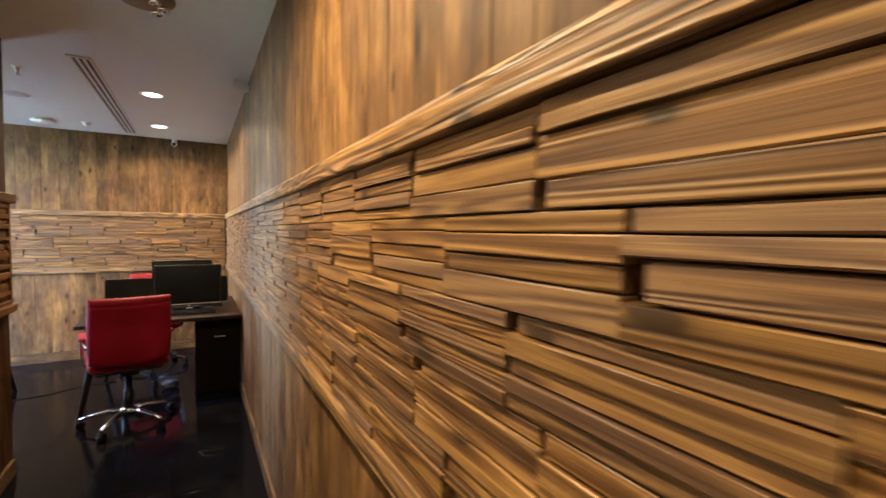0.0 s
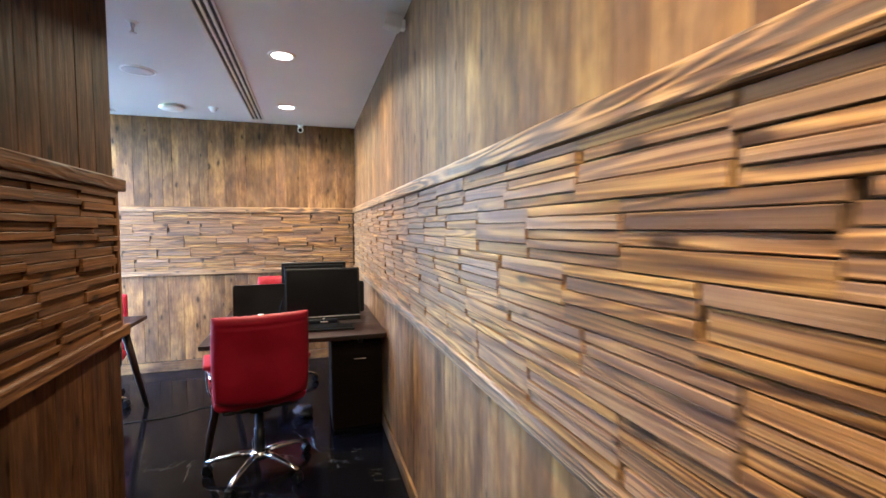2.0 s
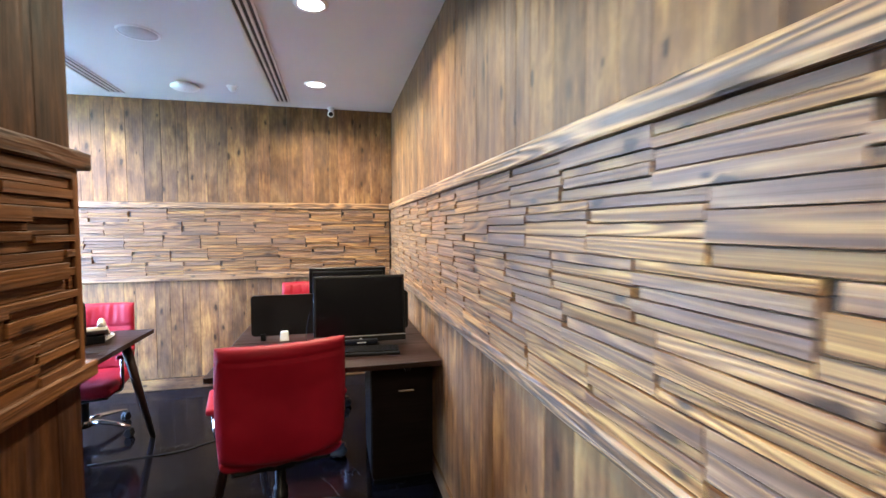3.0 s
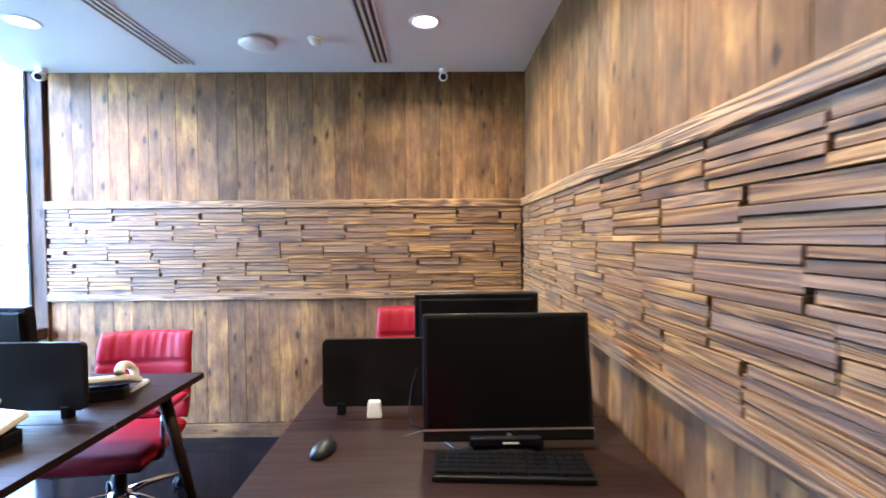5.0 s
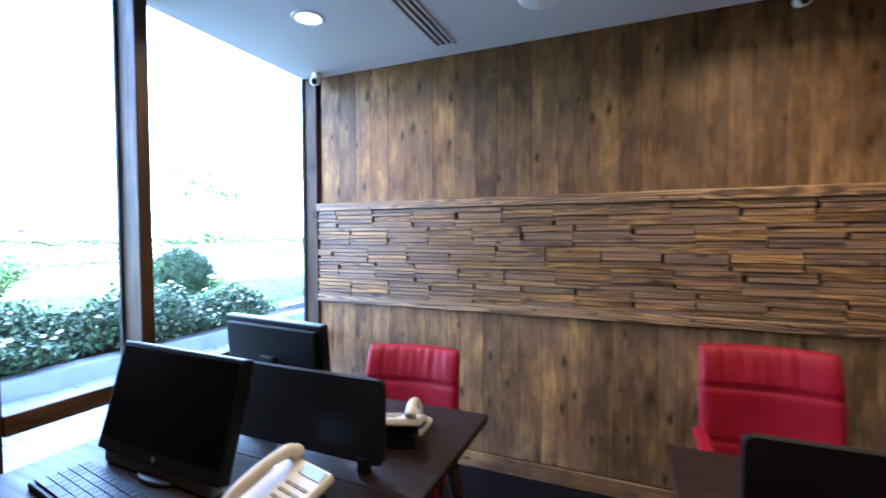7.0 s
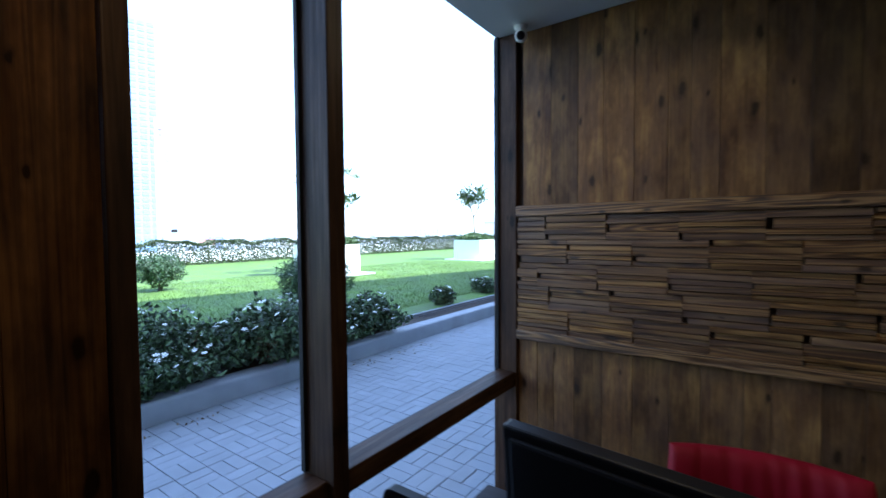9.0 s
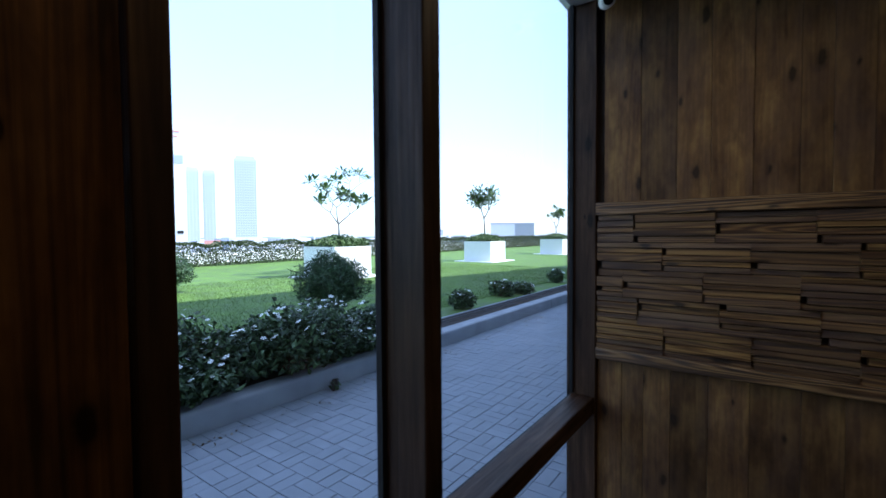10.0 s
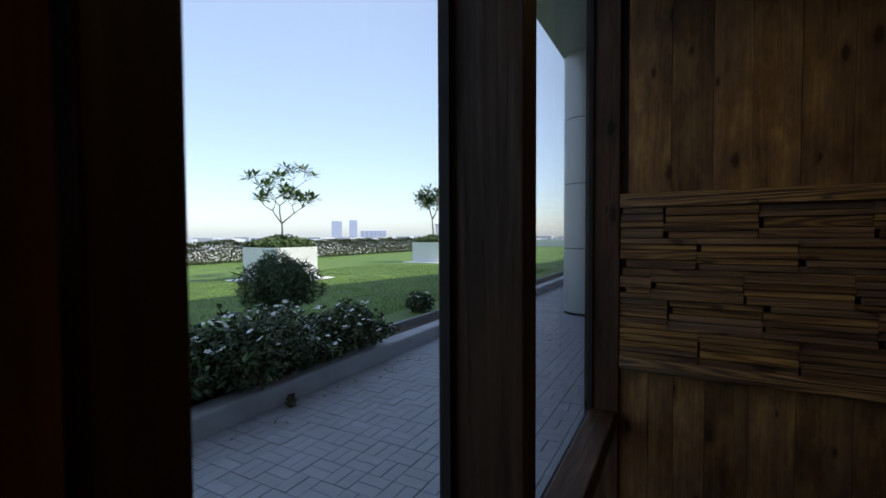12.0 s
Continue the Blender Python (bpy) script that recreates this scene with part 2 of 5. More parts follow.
TREELEAF = leaf_material("frangipani_leaf", (0.04, 0.07, 0.022), (0.11, 0.165, 0.055))
BLADE = leaf_material("grass_blade", (0.055, 0.105, 0.014), (0.105, 0.172, 0.028), 0.75)
PETAL = plain("white_petal", (0.8, 0.8, 0.78), 0.6, vary=0.03)


def marble(name):
    m, t, b = nodes_of(name)
    v = place_vec(t, (1, 1, 1), shift=False)
    warp = noise_tex(t, v, 1.3, 6.0, 0.6, 1.2)
    vein = maths(t, "ABSOLUTE", maths(t, "SUBTRACT", warp, 0.5))
    col = ramp(t, vein, ((0.0, (0.045, 0.042, 0.04)), (0.004, (0.012, 0.012, 0.012)), (0.014, (0.0035, 0.0035, 0.0048))))
    gate = ramp(t, noise_tex(t, v, 2.1, 2.0), ((0.5, (0, 0, 0)), (0.62, (1, 1, 1))))
    t.links.new(mix(t, gate, (0.003, 0.003, 0.0045), col), b.inputs["Base Color"])
    t.links.new(ramp(t, noise_tex(t, v, 5.0, 4.0), ((0.3, (0.07,) * 3), (0.7, (0.17,) * 3))), b.inputs["Roughness"])
    b.inputs["Specular IOR Level"].default_value = 0.1
    return m


def glass_pane(name):
    m, t, b = nodes_of(name)
    t.nodes.remove(b)
    tr, gl = t.nodes.new("ShaderNodeBsdfTransparent"), t.nodes.new("ShaderNodeBsdfGlossy")
    tr.inputs[0].default_value = (0.94, 0.97, 0.97, 1)
    gl.inputs["Roughness"].default_value = 0.01
    mx = t.nodes.new("ShaderNodeMixShader")
    lw = t.nodes.new("ShaderNodeLayerWeight")
    fac = maths(t, "MULTIPLY_ADD", maths(t, "POWER", lw.outputs["Facing"], 5.0), 0.85)
    fac.node.inputs[2].default_value = 0.025
    t.links.new(fac, mx.inputs[0])
    t.links.new(tr.outputs[0], mx.inputs[1])
    t.links.new(gl.outputs[0], mx.inputs[2])
    t.links.new(mx.outputs[0], t.nodes["Material Output"].inputs[0])
    return m


MARBLE = marble("black_marble")
GLASS = glass_pane("window_glass")

# ---------------------------------------------------------------- mesh tools


def mesh_of(bm, name, mat, smooth=False):
    me = bpy.data.meshes.new(name)
    bm.normal_update()
    bm.to_mesh(me)
    bm.free()
    me.materials.append(mat)
    for p in me.polygons:
        p.use_smooth = smooth
    return me


def part(name, bm, mat, parent=None, label="", smooth=False):
    """Links a bmesh (or a mesh) as one object, under a thing or a part."""
    ob = new(name, bm if isinstance(bm, bpy.types.Mesh) else mesh_of(bm, name, mat, smooth))
    if parent is not None:
        ob.parent = parent
    return tagged(ob, label)


def thing(name, label, category, m=None, group="", kind=""):
    ob = tagged(new(name), label, category, group, kind)
    if m is not None:
        ob.matrix_world = m
    return ob


def bx(x0, x1, y0, y1, z0, z1, bev=0.0, seg=2, bm=None, m=None):
    """A box with rounded edges, added to bm."""
    b = bmesh.new()
    bmesh.ops.create_cube(b, size=1.0)
    for v in b.verts:
        v.co = Vector(((x0 + x1) / 2 + v.co.x * (x1 - x0), (y0 + y1) / 2 + v.co.y * (y1 - y0), (z0 + z1) / 2 + v.co.z * (z1 - z0)))
    if bev:
        bmesh.ops.bevel(b, geom=b.edges[:], offset=bev, segments=seg, profile=0.5, affect="EDGES")
    if m is not None:
        bmesh.ops.transform(b, matrix=m, verts=b.verts[:])
    return join(bm, b)


def join(bm, b):
    if bm is None:
        return b
    me = bpy.data.meshes.new("tmp")
    b.to_mesh(me)
    b.free()
    bm.from_mesh(me)
    bpy.data.meshes.remove(me)
    return bm


def lathe(profile, seg=24, bm=None, m=None):
    """Turns (radius, z) pairs round the z axis; ends with radius 0 close it."""
    b = bmesh.new()
    rings = []
    for r, z in profile:
        if r < 1e-6:
            rings.append([b.verts.new((0, 0, z))])
        else:
            rings.append([b.verts.new((r * math.cos(2 * math.pi * i / seg), r * math.sin(2 * math.pi * i / seg), z)) for i in range(seg)])
    for a, c in zip(rings, rings[1:]):
        for i in range(seg):
            j = (i + 1) % seg
            if len(a) == 1 and len(c) > 1:
                b.faces.new((a[0], c[i], c[j]))
            elif len(c) == 1 and len(a) > 1:
                b.faces.new((a[i], a[j], c[0]))
            elif len(a) > 1:
                b.faces.new((a[i], a[j], c[j], c[i]))
    bmesh.ops.recalc_face_normals(b, faces=b.faces[:])
    if m is not None:
        bmesh.ops.transform(b, matrix=m, verts=b.verts[:])
    return join(bm, b)


def tube(points, radius, seg=8, bm=None, flat=1.0):
    """A round bar along points; radius a number or a list."""
    pts = [Vector(p) for p in points]
    rad = radius if isinstance(radius, (list, tuple)) else [radius] * len(pts)
    b = bmesh.new()
    rings, up = [], Vector((0.02, 0.01, 1))
    for i, p in enumerate(pts):
        d = (pts[min(i + 1, len(pts) - 1)] - pts[max(i - 1, 0)]).normalized()
        if abs(d.dot(up.normalized())) > 0.97:
            up = Vector((1, 0.05, 0))
        s = d.cross(up).normalized()
        u = s.cross(d).normalized()
        up = u
        rings.append([b.verts.new(p + s * (rad[i] * math.cos(2 * math.pi * k / seg)) + u * (rad[i] * flat * math.sin(2 * math.pi * k / seg))) for k in range(seg)])
    for a, c in zip(rings, rings[1:]):
        for k in range(seg):
            b.faces.new((a[k], a[(k + 1) % seg], c[(k + 1) % seg], c[k]))
    b.faces.new(rings[0][::-1])
    b.faces.new(rings[-1])
    bmesh.ops.recalc_face_normals(b, faces=b.faces[:])
    return join(bm, b)


def smooth_path(points, n=6):
    """Catmull-Rom through points."""
    p = [Vector(q) for q in points]
    p = [p[0] * 2 - p[1]] + p + [p[-1] * 2 - p[-2]]
    out = []
    for i in range(1, len(p) - 2):
        for k in range(n):
            u = k / n
            out.append(0.5 * (2 * p[i] + (p[i + 1] - p[i - 1]) * u + (2 * p[i - 1] - 5 * p[i] + 4 * p[i + 1] - p[i + 2]) * u * u + (3 * p[i] - p[i - 1] - 3 * p[i + 1] + p[i + 2]) * u ** 3))
    return out + [p[-2]]


def pad(w, h, d, n=22, k=0.10, sharp=10.0, centre=None, face=None, rear=None):
    """An upholstered cushion in the xz plane, front towards +y."""
    b = bmesh.new()
    front, back = {}, {}
    for i in range(n + 1):
        for j in range(n + 1):
            u, v = math.sin(math.pi * (i / n - 0.5)), math.sin(math.pi * (j / n - 0.5))
            t = d / 2 * max(0.0, (1 - abs(u) ** sharp) * (1 - abs(v) ** sharp)) ** 0.5
            x, z = w / 2 * u * math.sqrt(1 - k * v * v), h / 2 * v * math.sqrt(1 - k * u * u)
            c = centre(u, v) if centre else 0.0
            e = face(u, v) if face and 0 < i < n and 0 < j < n else 0.0
            front[i, j] = b.verts.new((x, c + t + e, z))
            back[i, j] = front[i, j] if i in (0, n) or j in (0, n) else b.verts.new((x, c - t - (rear(u, v) if rear else 0.0), z))
    for i in range(n):
        for j in range(n):
            b.faces.new((front[i, j], front[i, j + 1], front[i + 1, j + 1], front[i + 1, j]))
            q = (back[i, j], back[i + 1, j], back[i + 1, j + 1], back[i, j + 1])
            if len({front[i, j], front[i + 1, j], front[i + 1, j + 1], front[i, j + 1]} - set(q)):
                b.faces.new(q)
    bmesh.ops.recalc_face_normals(b, faces=b.faces[:])
    return b


def from_arrays(name, verts, faces, mat, smooth=False):
    me = bpy.data.meshes.new(name)
    me.from_pydata(verts.tolist() if hasattr(verts, "tolist") else verts, [], faces.tolist() if hasattr(faces, "tolist") else faces)
    me.materials.append(mat)
    me.update()
    if smooth:
        for p in me.polygons:
            p.use_smooth = True
    return me


def leaves(name, centres, length, width, mat, rng, up=0.3, droop=0.25):
    """Folded leaves of six corners at the given centres, in one mesh."""
    n = len(centres)
    d = rng.normal(size=(n, 3))
    d[:, 2] = d[:, 2] * 0.6 + up
    d /= np.linalg.norm(d, axis=1)[:, None]
    s = np.cross(d, rng.normal(size=(n, 3)))
    s /= np.linalg.norm(s, axis=1)[:, None] + 1e-9
    q = np.cross(s, d)
    ln = (length * rng.uniform(0.6, 1.25, n))[:, None]
    wd = (width * rng.uniform(0.7, 1.2, n))[:, None]
    base, tip = centres - d * ln * 0.5, centres + d * ln * 0.5 - q * ln * droop
    l, r, mid = centres - s * wd * 0.5 + q * wd * 0.2, centres + s * wd * 0.5 + q * wd * 0.2, centres
    v = np.stack([base, l, tip, r, mid], axis=1).reshape(-1, 3)
    o = np.arange(n)[:, None] * 5
    f = np.concatenate([o + np.array([0, 1, 4]), o + np.array([1, 2, 4]), o + np.array([2, 3, 4]), o + np.array([3, 0, 4])])
    return from_arrays(name, v, f, mat)


# ---------------------------------------------------------------- structure: room and corridor
CEIL_Z = 2.58
EAST, NORTH, WEST, SOUTH = 0.36, 5.32, -3.05, 2.42     # wall faces behind the cladding
PART_X = -0.99                                         # corridor face of the partition
rail_lo, rail_hi = (0.985, 1.035), (1.63, 1.685)

floor = part("floor", bx(-3.12, 0.5, -3.2, 5.45, -0.12, 0.0), MARBLE)
tagged(floor, "polished black marble floor with pale veins", "floor", kind="structure")
ceiling = part("ceiling", bx(-3.12, 0.5, -3.2, 5.45, CEIL_Z, CEIL_Z + 0.15), CEIL)
tagged(ceiling, "smooth white painted plaster ceiling", "ceiling", kind="structure")


def wall(name, x0, x1, y0, y1, label, z0=0.0, z1=CEIL_Z, mat=BACKING):
    return tagged(part(name, bx(x0, x1, y0, y1, z0, z1), mat), label, "wall", kind="structure")


CLAD = "wall clad in weathered pine planks and stacked battens"
wall_east = wall("wall_east", EAST, 0.5, -3.2, 5.45, CLAD)
wall_north = wall("wall_north", -3.138, EAST - 0.002, NORTH, 5.45, CLAD)
wall_west = wall("wall_west", -3.16, WEST, SOUTH, 3.498, "pine plank wall beside the window, stain and shade in its colour")
wall_south = wall("wall_south", -3.16, PART_X - 0.14, SOUTH - 0.12, SOUTH, "dark pine wall behind the desks")
partition = wall("wall_partition", PART_X - 0.13, PART_X, 1.43, 2.5, "short partition wall clad in pine planks and battens")
# Opening placed and sized to bring added daylight onto the east wall.
OPEN_Y, OPEN_Z = (0.70, 1.39), (1.04, 2.38)
cw = bx(PART_X - 0.13, PART_X, -3.2, OPEN_Y[0], 0, CEIL_Z)
bx(PART_X - 0.13, PART_X, OPEN_Y[1], 1.428, 0, CEIL_Z, bm=cw)
bx(PART_X - 0.13, PART_X, OPEN_Y[0] + 0.001, OPEN_Y[1] - 0.001, 0, OPEN_Z[0], bm=cw)
bx(PART_X - 0.13, PART_X, OPEN_Y[0] + 0.001, OPEN_Y[1] - 0.001, OPEN_Z[1], CEIL_Z, bm=cw)
wall_corridor = tagged(part("wall_corridor", cw, WHITE), "white corridor wall with a glazed opening, added for daylight, above pine boards", "wall", kind="structure")
ig = part("pane", bx(PART_X - 0.07, PART_X - 0.062, OPEN_Y[0], OPEN_Y[1], OPEN_Z[0], OPEN_Z[1]), GLASS, wall_corridor, "clear glass")
ig.visible_shadow = False
# Unseen side room, added with its window gap to feed that daylight.
SIDE_Y = (-0.6, 1.1)
sw = bx(-3.16, -3.06, -3.2, SIDE_Y[0], 0, CEIL_Z)
bx(-3.16, -3.06, SIDE_Y[1], SOUTH - 0.121, 0, CEIL_Z, bm=sw)
bx(-3.16, -3.06, SIDE_Y[0] + 0.001, SIDE_Y[1] - 0.001, 0, 0.7, bm=sw)
tagged(part("wall_side_room", sw, WHITE), "white window wall of the added, unseen side room", "wall", kind="structure")
wall("wall_side_back", -3.058, PART_X - 0.132, -3.2, -3.06, "white end wall of the added, unseen side room", mat=WHITE)
wall_back = wall("wall_back", PART_X + 0.002, EAST - 0.002, -3.2, -3.06, "white end wall of the corridor", mat=WHITE)

# local frames of the clad walls: x along the wall, y out of the wall, z up
EASTM = Matrix(((0, -1, 0, EAST), (1, 0, 0, 0), (0, 0, 1, 0), (0, 0, 0, 1)))
NORTHM = Matrix(((-1, 0, 0, 0), (0, -1, 0, NORTH), (0, 0, 1, 0), (0, 0, 0, 1)))
WESTM = Matrix(((0, 1, 0, WEST), (-1, 0, 0, 0), (0, 0, 1, 0), (0, 0, 0, 1)))
PARTM = Matrix(((0, 1, 0, PART_X), (-1, 0, 0, 0), (0, 0, 1, 0), (0, 0, 0, 1)))
UPRIGHT = Matrix(((0, 0, -1, 0), (0, 1, 0, 0), (1, 0, 0, 0), (0, 0, 0, 1)))   # local x turned upwards


def long_trim(owner, frame_m, a, b, z0, z1, out, rng, name="rail", label=""):
    """A moulded rail along a wall: a rough board with a stepped front."""
    hgt = z1 - z0
    prof = [(0.0, z0), (out * 0.90, z0), (out * 0.97, z0 + 0.006), (out * 0.97, z0 + hgt * 0.30), (out * 0.985, z0 + hgt * 0.55)]
    prof += [(out, z0 + hgt * 0.80), (out * 0.985, z1 - 0.006), (out * 0.88, z1), (0.0, z1)]
    n = max(2, int((b - a) / 0.06))
    bm = bmesh.new()
    rings = []
    for i in range(n + 1):
        x = (b - a) * i / n
        sway = 0.004 * noise.noise((x * 2.1, z0, 0.0))
        rings.append([bm.verts.new((x, y + (rng.uniform(-0.0012, 0.0012) if 0 < y else 0), z - z0 + (sway + rng.uniform(-0.0008, 0.0008) if z0 + 0.004 < z < z1 - 0.008 else 0))) for y, z in prof])
    for p, q in zip(rings, rings[1:]):
        for k in range(len(prof) - 1):
            bm.faces.new((p[k], q[k], q[k + 1], p[k + 1]))
    bm.faces.new(rings[0])
    bm.faces.new(rings[-1][::-1])
    bmesh.ops.recalc_face_normals(bm, faces=bm.faces[:])
    ob = part(name, bm, TRIM, owner, label)
    ob.matrix_local = frame_m @ Matrix.Translation((a, 0, z0))
    return ob


rt = random.Random(4)
for owner, fm, a, b in ((wall_east, EASTM, -3.0, NORTH), (wall_north, NORTHM, -EAST + 0.05, 3.003), (partition, PARTM, -2.545, -1.432)):
    for (z0, z1), deep in ((rail_hi, 0.048), (rail_lo, 0.044)):
        rail = long_trim(owner, fm, a, b, z0, z1, deep, rt, label="rough-sawn pine rail")
        if owner is partition:
            rail.data.materials[0] = STAINED_SHADED_BATTEN
for owner, fm, a, b in ((wall_east, EASTM, -3.0, NORTH), (wall_north, NORTHM, -EAST + 0.03, 3.0), (partition, PARTM, -2.5, -1.43), (wall_west, WESTM, -3.495, -SOUTH)):
    bb = part("baseboard", bx(0, b - a, 0, 0.026, 0, 0.098, 0.004), PLANK, owner, "pine baseboard")
    bb.matrix_local = fm @ Matrix.Translation((a, 0, 0.0))
# framing boards of the partition
pb = part("edge_board", bx(0, 0.60, 0.002, 0.034, 0, 0.03, 0.003), STAINED_SHADED_BATTEN, partition, "pine edge board")
pb.matrix_local = PARTM @ Matrix.Translation((-2.497, 0, rail_lo[1])) @ UPRIGHT @ Matrix.Translation((0, 0, -0.03))
pb = part("edge_board", bx(0, 0.70, 0.002, 0.050, 0, 0.072, 0.003), STAINED_SHADED_BATTEN, partition, "pine edge board")
pb.matrix_local = PARTM @ Matrix.Translation((-1.43, 0, rail_lo[0])) @ UPRIGHT @ Matrix.Translation((0, 0, -0.072))
pe = part("end_board", bx(0, CEIL_Z, 0, 0.13, 0, 0.012, 0.002), STAINED_SHADED, partition, "pine end board")
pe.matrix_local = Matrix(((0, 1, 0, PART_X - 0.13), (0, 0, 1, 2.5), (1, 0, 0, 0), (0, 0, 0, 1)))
pc = part("corridor_dado", bx(0, 4.4, 0, 0.014, 0.0, 0.985, 0.002), STAINED_SHADED, wall_corridor, "pine dado boards")
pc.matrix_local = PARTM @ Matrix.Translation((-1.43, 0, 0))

# ---------------------------------------------------------------- window side
window_1 = thing("window_1", "tall window with dark pine posts and a wooden mid rail", "window", kind="structure")


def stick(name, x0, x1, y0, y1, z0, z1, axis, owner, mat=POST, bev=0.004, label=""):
    """A timber with its grain along the given axis."""
    size = {"x": (x1 - x0, y1 - y0, z1 - z0), "y": (y1 - y0, x1 - x0, z1 - z0), "z": (z1 - z0, y1 - y0, x1 - x0)}[axis]
    ob = part(name, bx(-size[0] / 2, size[0] / 2, -size[1] / 2, size[1] / 2, -size[2] / 2, size[2] / 2, bev), mat, owner, label)
    turn = {"x": Matrix.Identity(4), "y": pose(0, 0, 0, 0, 0, 90), "z": UPRIGHT}[axis]
    ob.matrix_local = Matrix.Translation(((x0 + x1) / 2, (y0 + y1) / 2, (z0 + z1) / 2)) @ turn
    return ob


POST_IN, GLASS_X = -2.988, -3.128
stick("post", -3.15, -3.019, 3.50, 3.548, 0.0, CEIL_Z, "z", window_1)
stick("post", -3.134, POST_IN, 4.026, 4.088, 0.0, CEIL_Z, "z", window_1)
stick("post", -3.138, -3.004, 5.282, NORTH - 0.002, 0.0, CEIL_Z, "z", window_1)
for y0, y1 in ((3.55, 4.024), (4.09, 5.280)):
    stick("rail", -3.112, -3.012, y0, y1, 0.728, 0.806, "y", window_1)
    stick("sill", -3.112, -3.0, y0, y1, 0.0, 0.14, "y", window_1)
    g = part("pane", bx(GLASS_X - 0.004, GLASS_X + 0.004, y0 + 0.001, y1 - 0.001, 0.02, CEIL_Z + 0.1), GLASS, window_1, "clear window glass")
    g.visible_shadow = False
    stick("gasket", GLASS_X + 0.006, -3.113, y0, y1, 0.728, 0.800, "y", window_1, BLACKMAT, 0.0, "black rubber gasket")
stick("gasket", GLASS_X + 0.006, -3.105, 4.012, 4.0245, 0.81, CEIL_Z, "z", window_1, BLACKMAT, 0.0)
stick("gasket", GLASS_X + 0.006, -3.105, 5.268, 5.2805, 0.81, CEIL_Z, "z", window_1, BLACKMAT, 0.0)

# ---------------------------------------------------------------- ceiling fittings


def downlight(x, y, watts=LAMP_WATTS):
    root = thing("downlight", "round recessed ceiling downlight with a white rim, switched on", "ceiling light", Matrix.Translation((x, y, CEIL_Z)), "recessed downlights")
    part("rim", lathe([(0.062, 0.0), (0.066, -0.006), (0.082, -0.007), (0.088, 0.0)], 32), WHITE, root, smooth=True)
    part("lens", lathe([(0.0, -0.0035), (0.0655, -0.0035)], 32), LAMPGLOW, root, "glowing frosted lens")
    lamp = new("downlight_beam", bpy.data.lights.new("downlight_beam", "AREA"))
    lamp.data.shape, lamp.data.size, lamp.data.energy, lamp.data.color = "DISK", 0.11, watts, LAMP_COLOR
    lamp.data.spread = radians(150)
    lamp.matrix_world = Matrix.Translation((x, y, CEIL_Z - 0.012))
    return root


for x, y in ((-0.305, 3.305), (-0.336, 4.587), (-2.478, 4.58), (-2.478, 3.3)):
    downlight(x, y)
for y, k in ((0.2, 1.2), (-0.85, 0.45)):
    downlight(-0.32, y, LAMP_WATTS * k)


def slot_diffuser(x, y0, y1):
    root = thing("slot_diffuser", "long white linear air diffuser with dark slots in the ceiling", "air vent", Matrix.Translation((x, 0, CEIL_Z)), "linear diffusers")
    part("backing", bx(-0.05, 0.05, y0 + 0.005, y1 - 0.005, -0.002, 0.0), DARKSLOT, root, "dark slot")
    for a, b in ((-0.066, -0.041), (-0.022, -0.005), (0.014, 0.031), (0.05, 0.066)):
        part("slat", bx(a, b, y0, y1, -0.009, -0.001, 0.0015, 1), ALU, root)
    for y in (y0, y1):
        part("end_cap", bx(-0.066, 0.066, y - 0.012, y + 0.012, -0.0095, -0.001, 0.0015, 1), ALU, root)


slot_diffuser(-0.645, 2.6, 5.14)
slot_diffuser(-1.95, 2.6, 5.15)

spk = thing("ceiling_speaker", "round flush ceiling speaker with grey perforated grille", "speaker", Matrix.Translation((-1.29, 3.87, CEIL_Z)))
part("rim", lathe([(0.095, 0), (0.1, -0.007), (0.108, -0.006), (0.112, 0)], 32), WHITE, spk, smooth=True)
part("grille", lathe([(0, -0.010), (0.06, -0.009), (0.098, -0.004), (0.098, 0)], 32), plain("speaker_grille", (0.5, 0.5, 0.5), 0.6, fine=600, relief=0.001), spk, smooth=True)
spr = thing("sprinkler", "small chrome fire sprinkler hanging from the ceiling", "sprinkler", Matrix.Translation((-1.05, 3.04, CEIL_Z)))
part("escutcheon", lathe([(0.0, -0.008), (0.02, -0.008), (0.034, 0)], 24), WHITE, spr, smooth=True)
part("body", lathe([(0.0, -0.06), (0.018, -0.06), (0.018, -0.057), (0.006, -0.055), (0.007, -0.03), (0.012, -0.02), (0.012, -0.008)], 16), STEEL, spr, smooth=True)
ap = thing("wireless_access_point", "rounded white wireless unit on the ceiling", "access point", Matrix.Translation((-1.33, 4.81, CEIL_Z)))
part("bracket", lathe([(0, -0.012), (0.07, -0.012), (0.075, 0)], 24), WHITE, ap)
part("shell", lathe([(0, -0.047), (0.05, -0.046), (0.085, -0.04), (0.102, -0.028), (0.098, -0.016), (0.07, -0.012)], 36), WHITE, ap, smooth=True)
part("indicator", lathe([(0, -0.0485), (0.005, -0.048), (0.006, -0.0455)], 12), CREAM, ap)
sm = thing("smoke_detector", "small white domed detector on the ceiling", "detector", Matrix.Translation((-0.985, 4.79, CEIL_Z)))
part("base_plate", lathe([(0, -0.01), (0.04, -0.01), (0.045, 0)], 24), WHITE, sm)
part("dome", lathe([(0, -0.043), (0.018, -0.04), (0.03, -0.025), (0.033, -0.01)], 24), WHITE, sm, smooth=True)
cf = thing("ceiling_spotlight", "round dark ceiling fitting with small chrome lamps, unlit", "ceiling light", Matrix.Translation((-0.2, 1.52, CEIL_Z)))
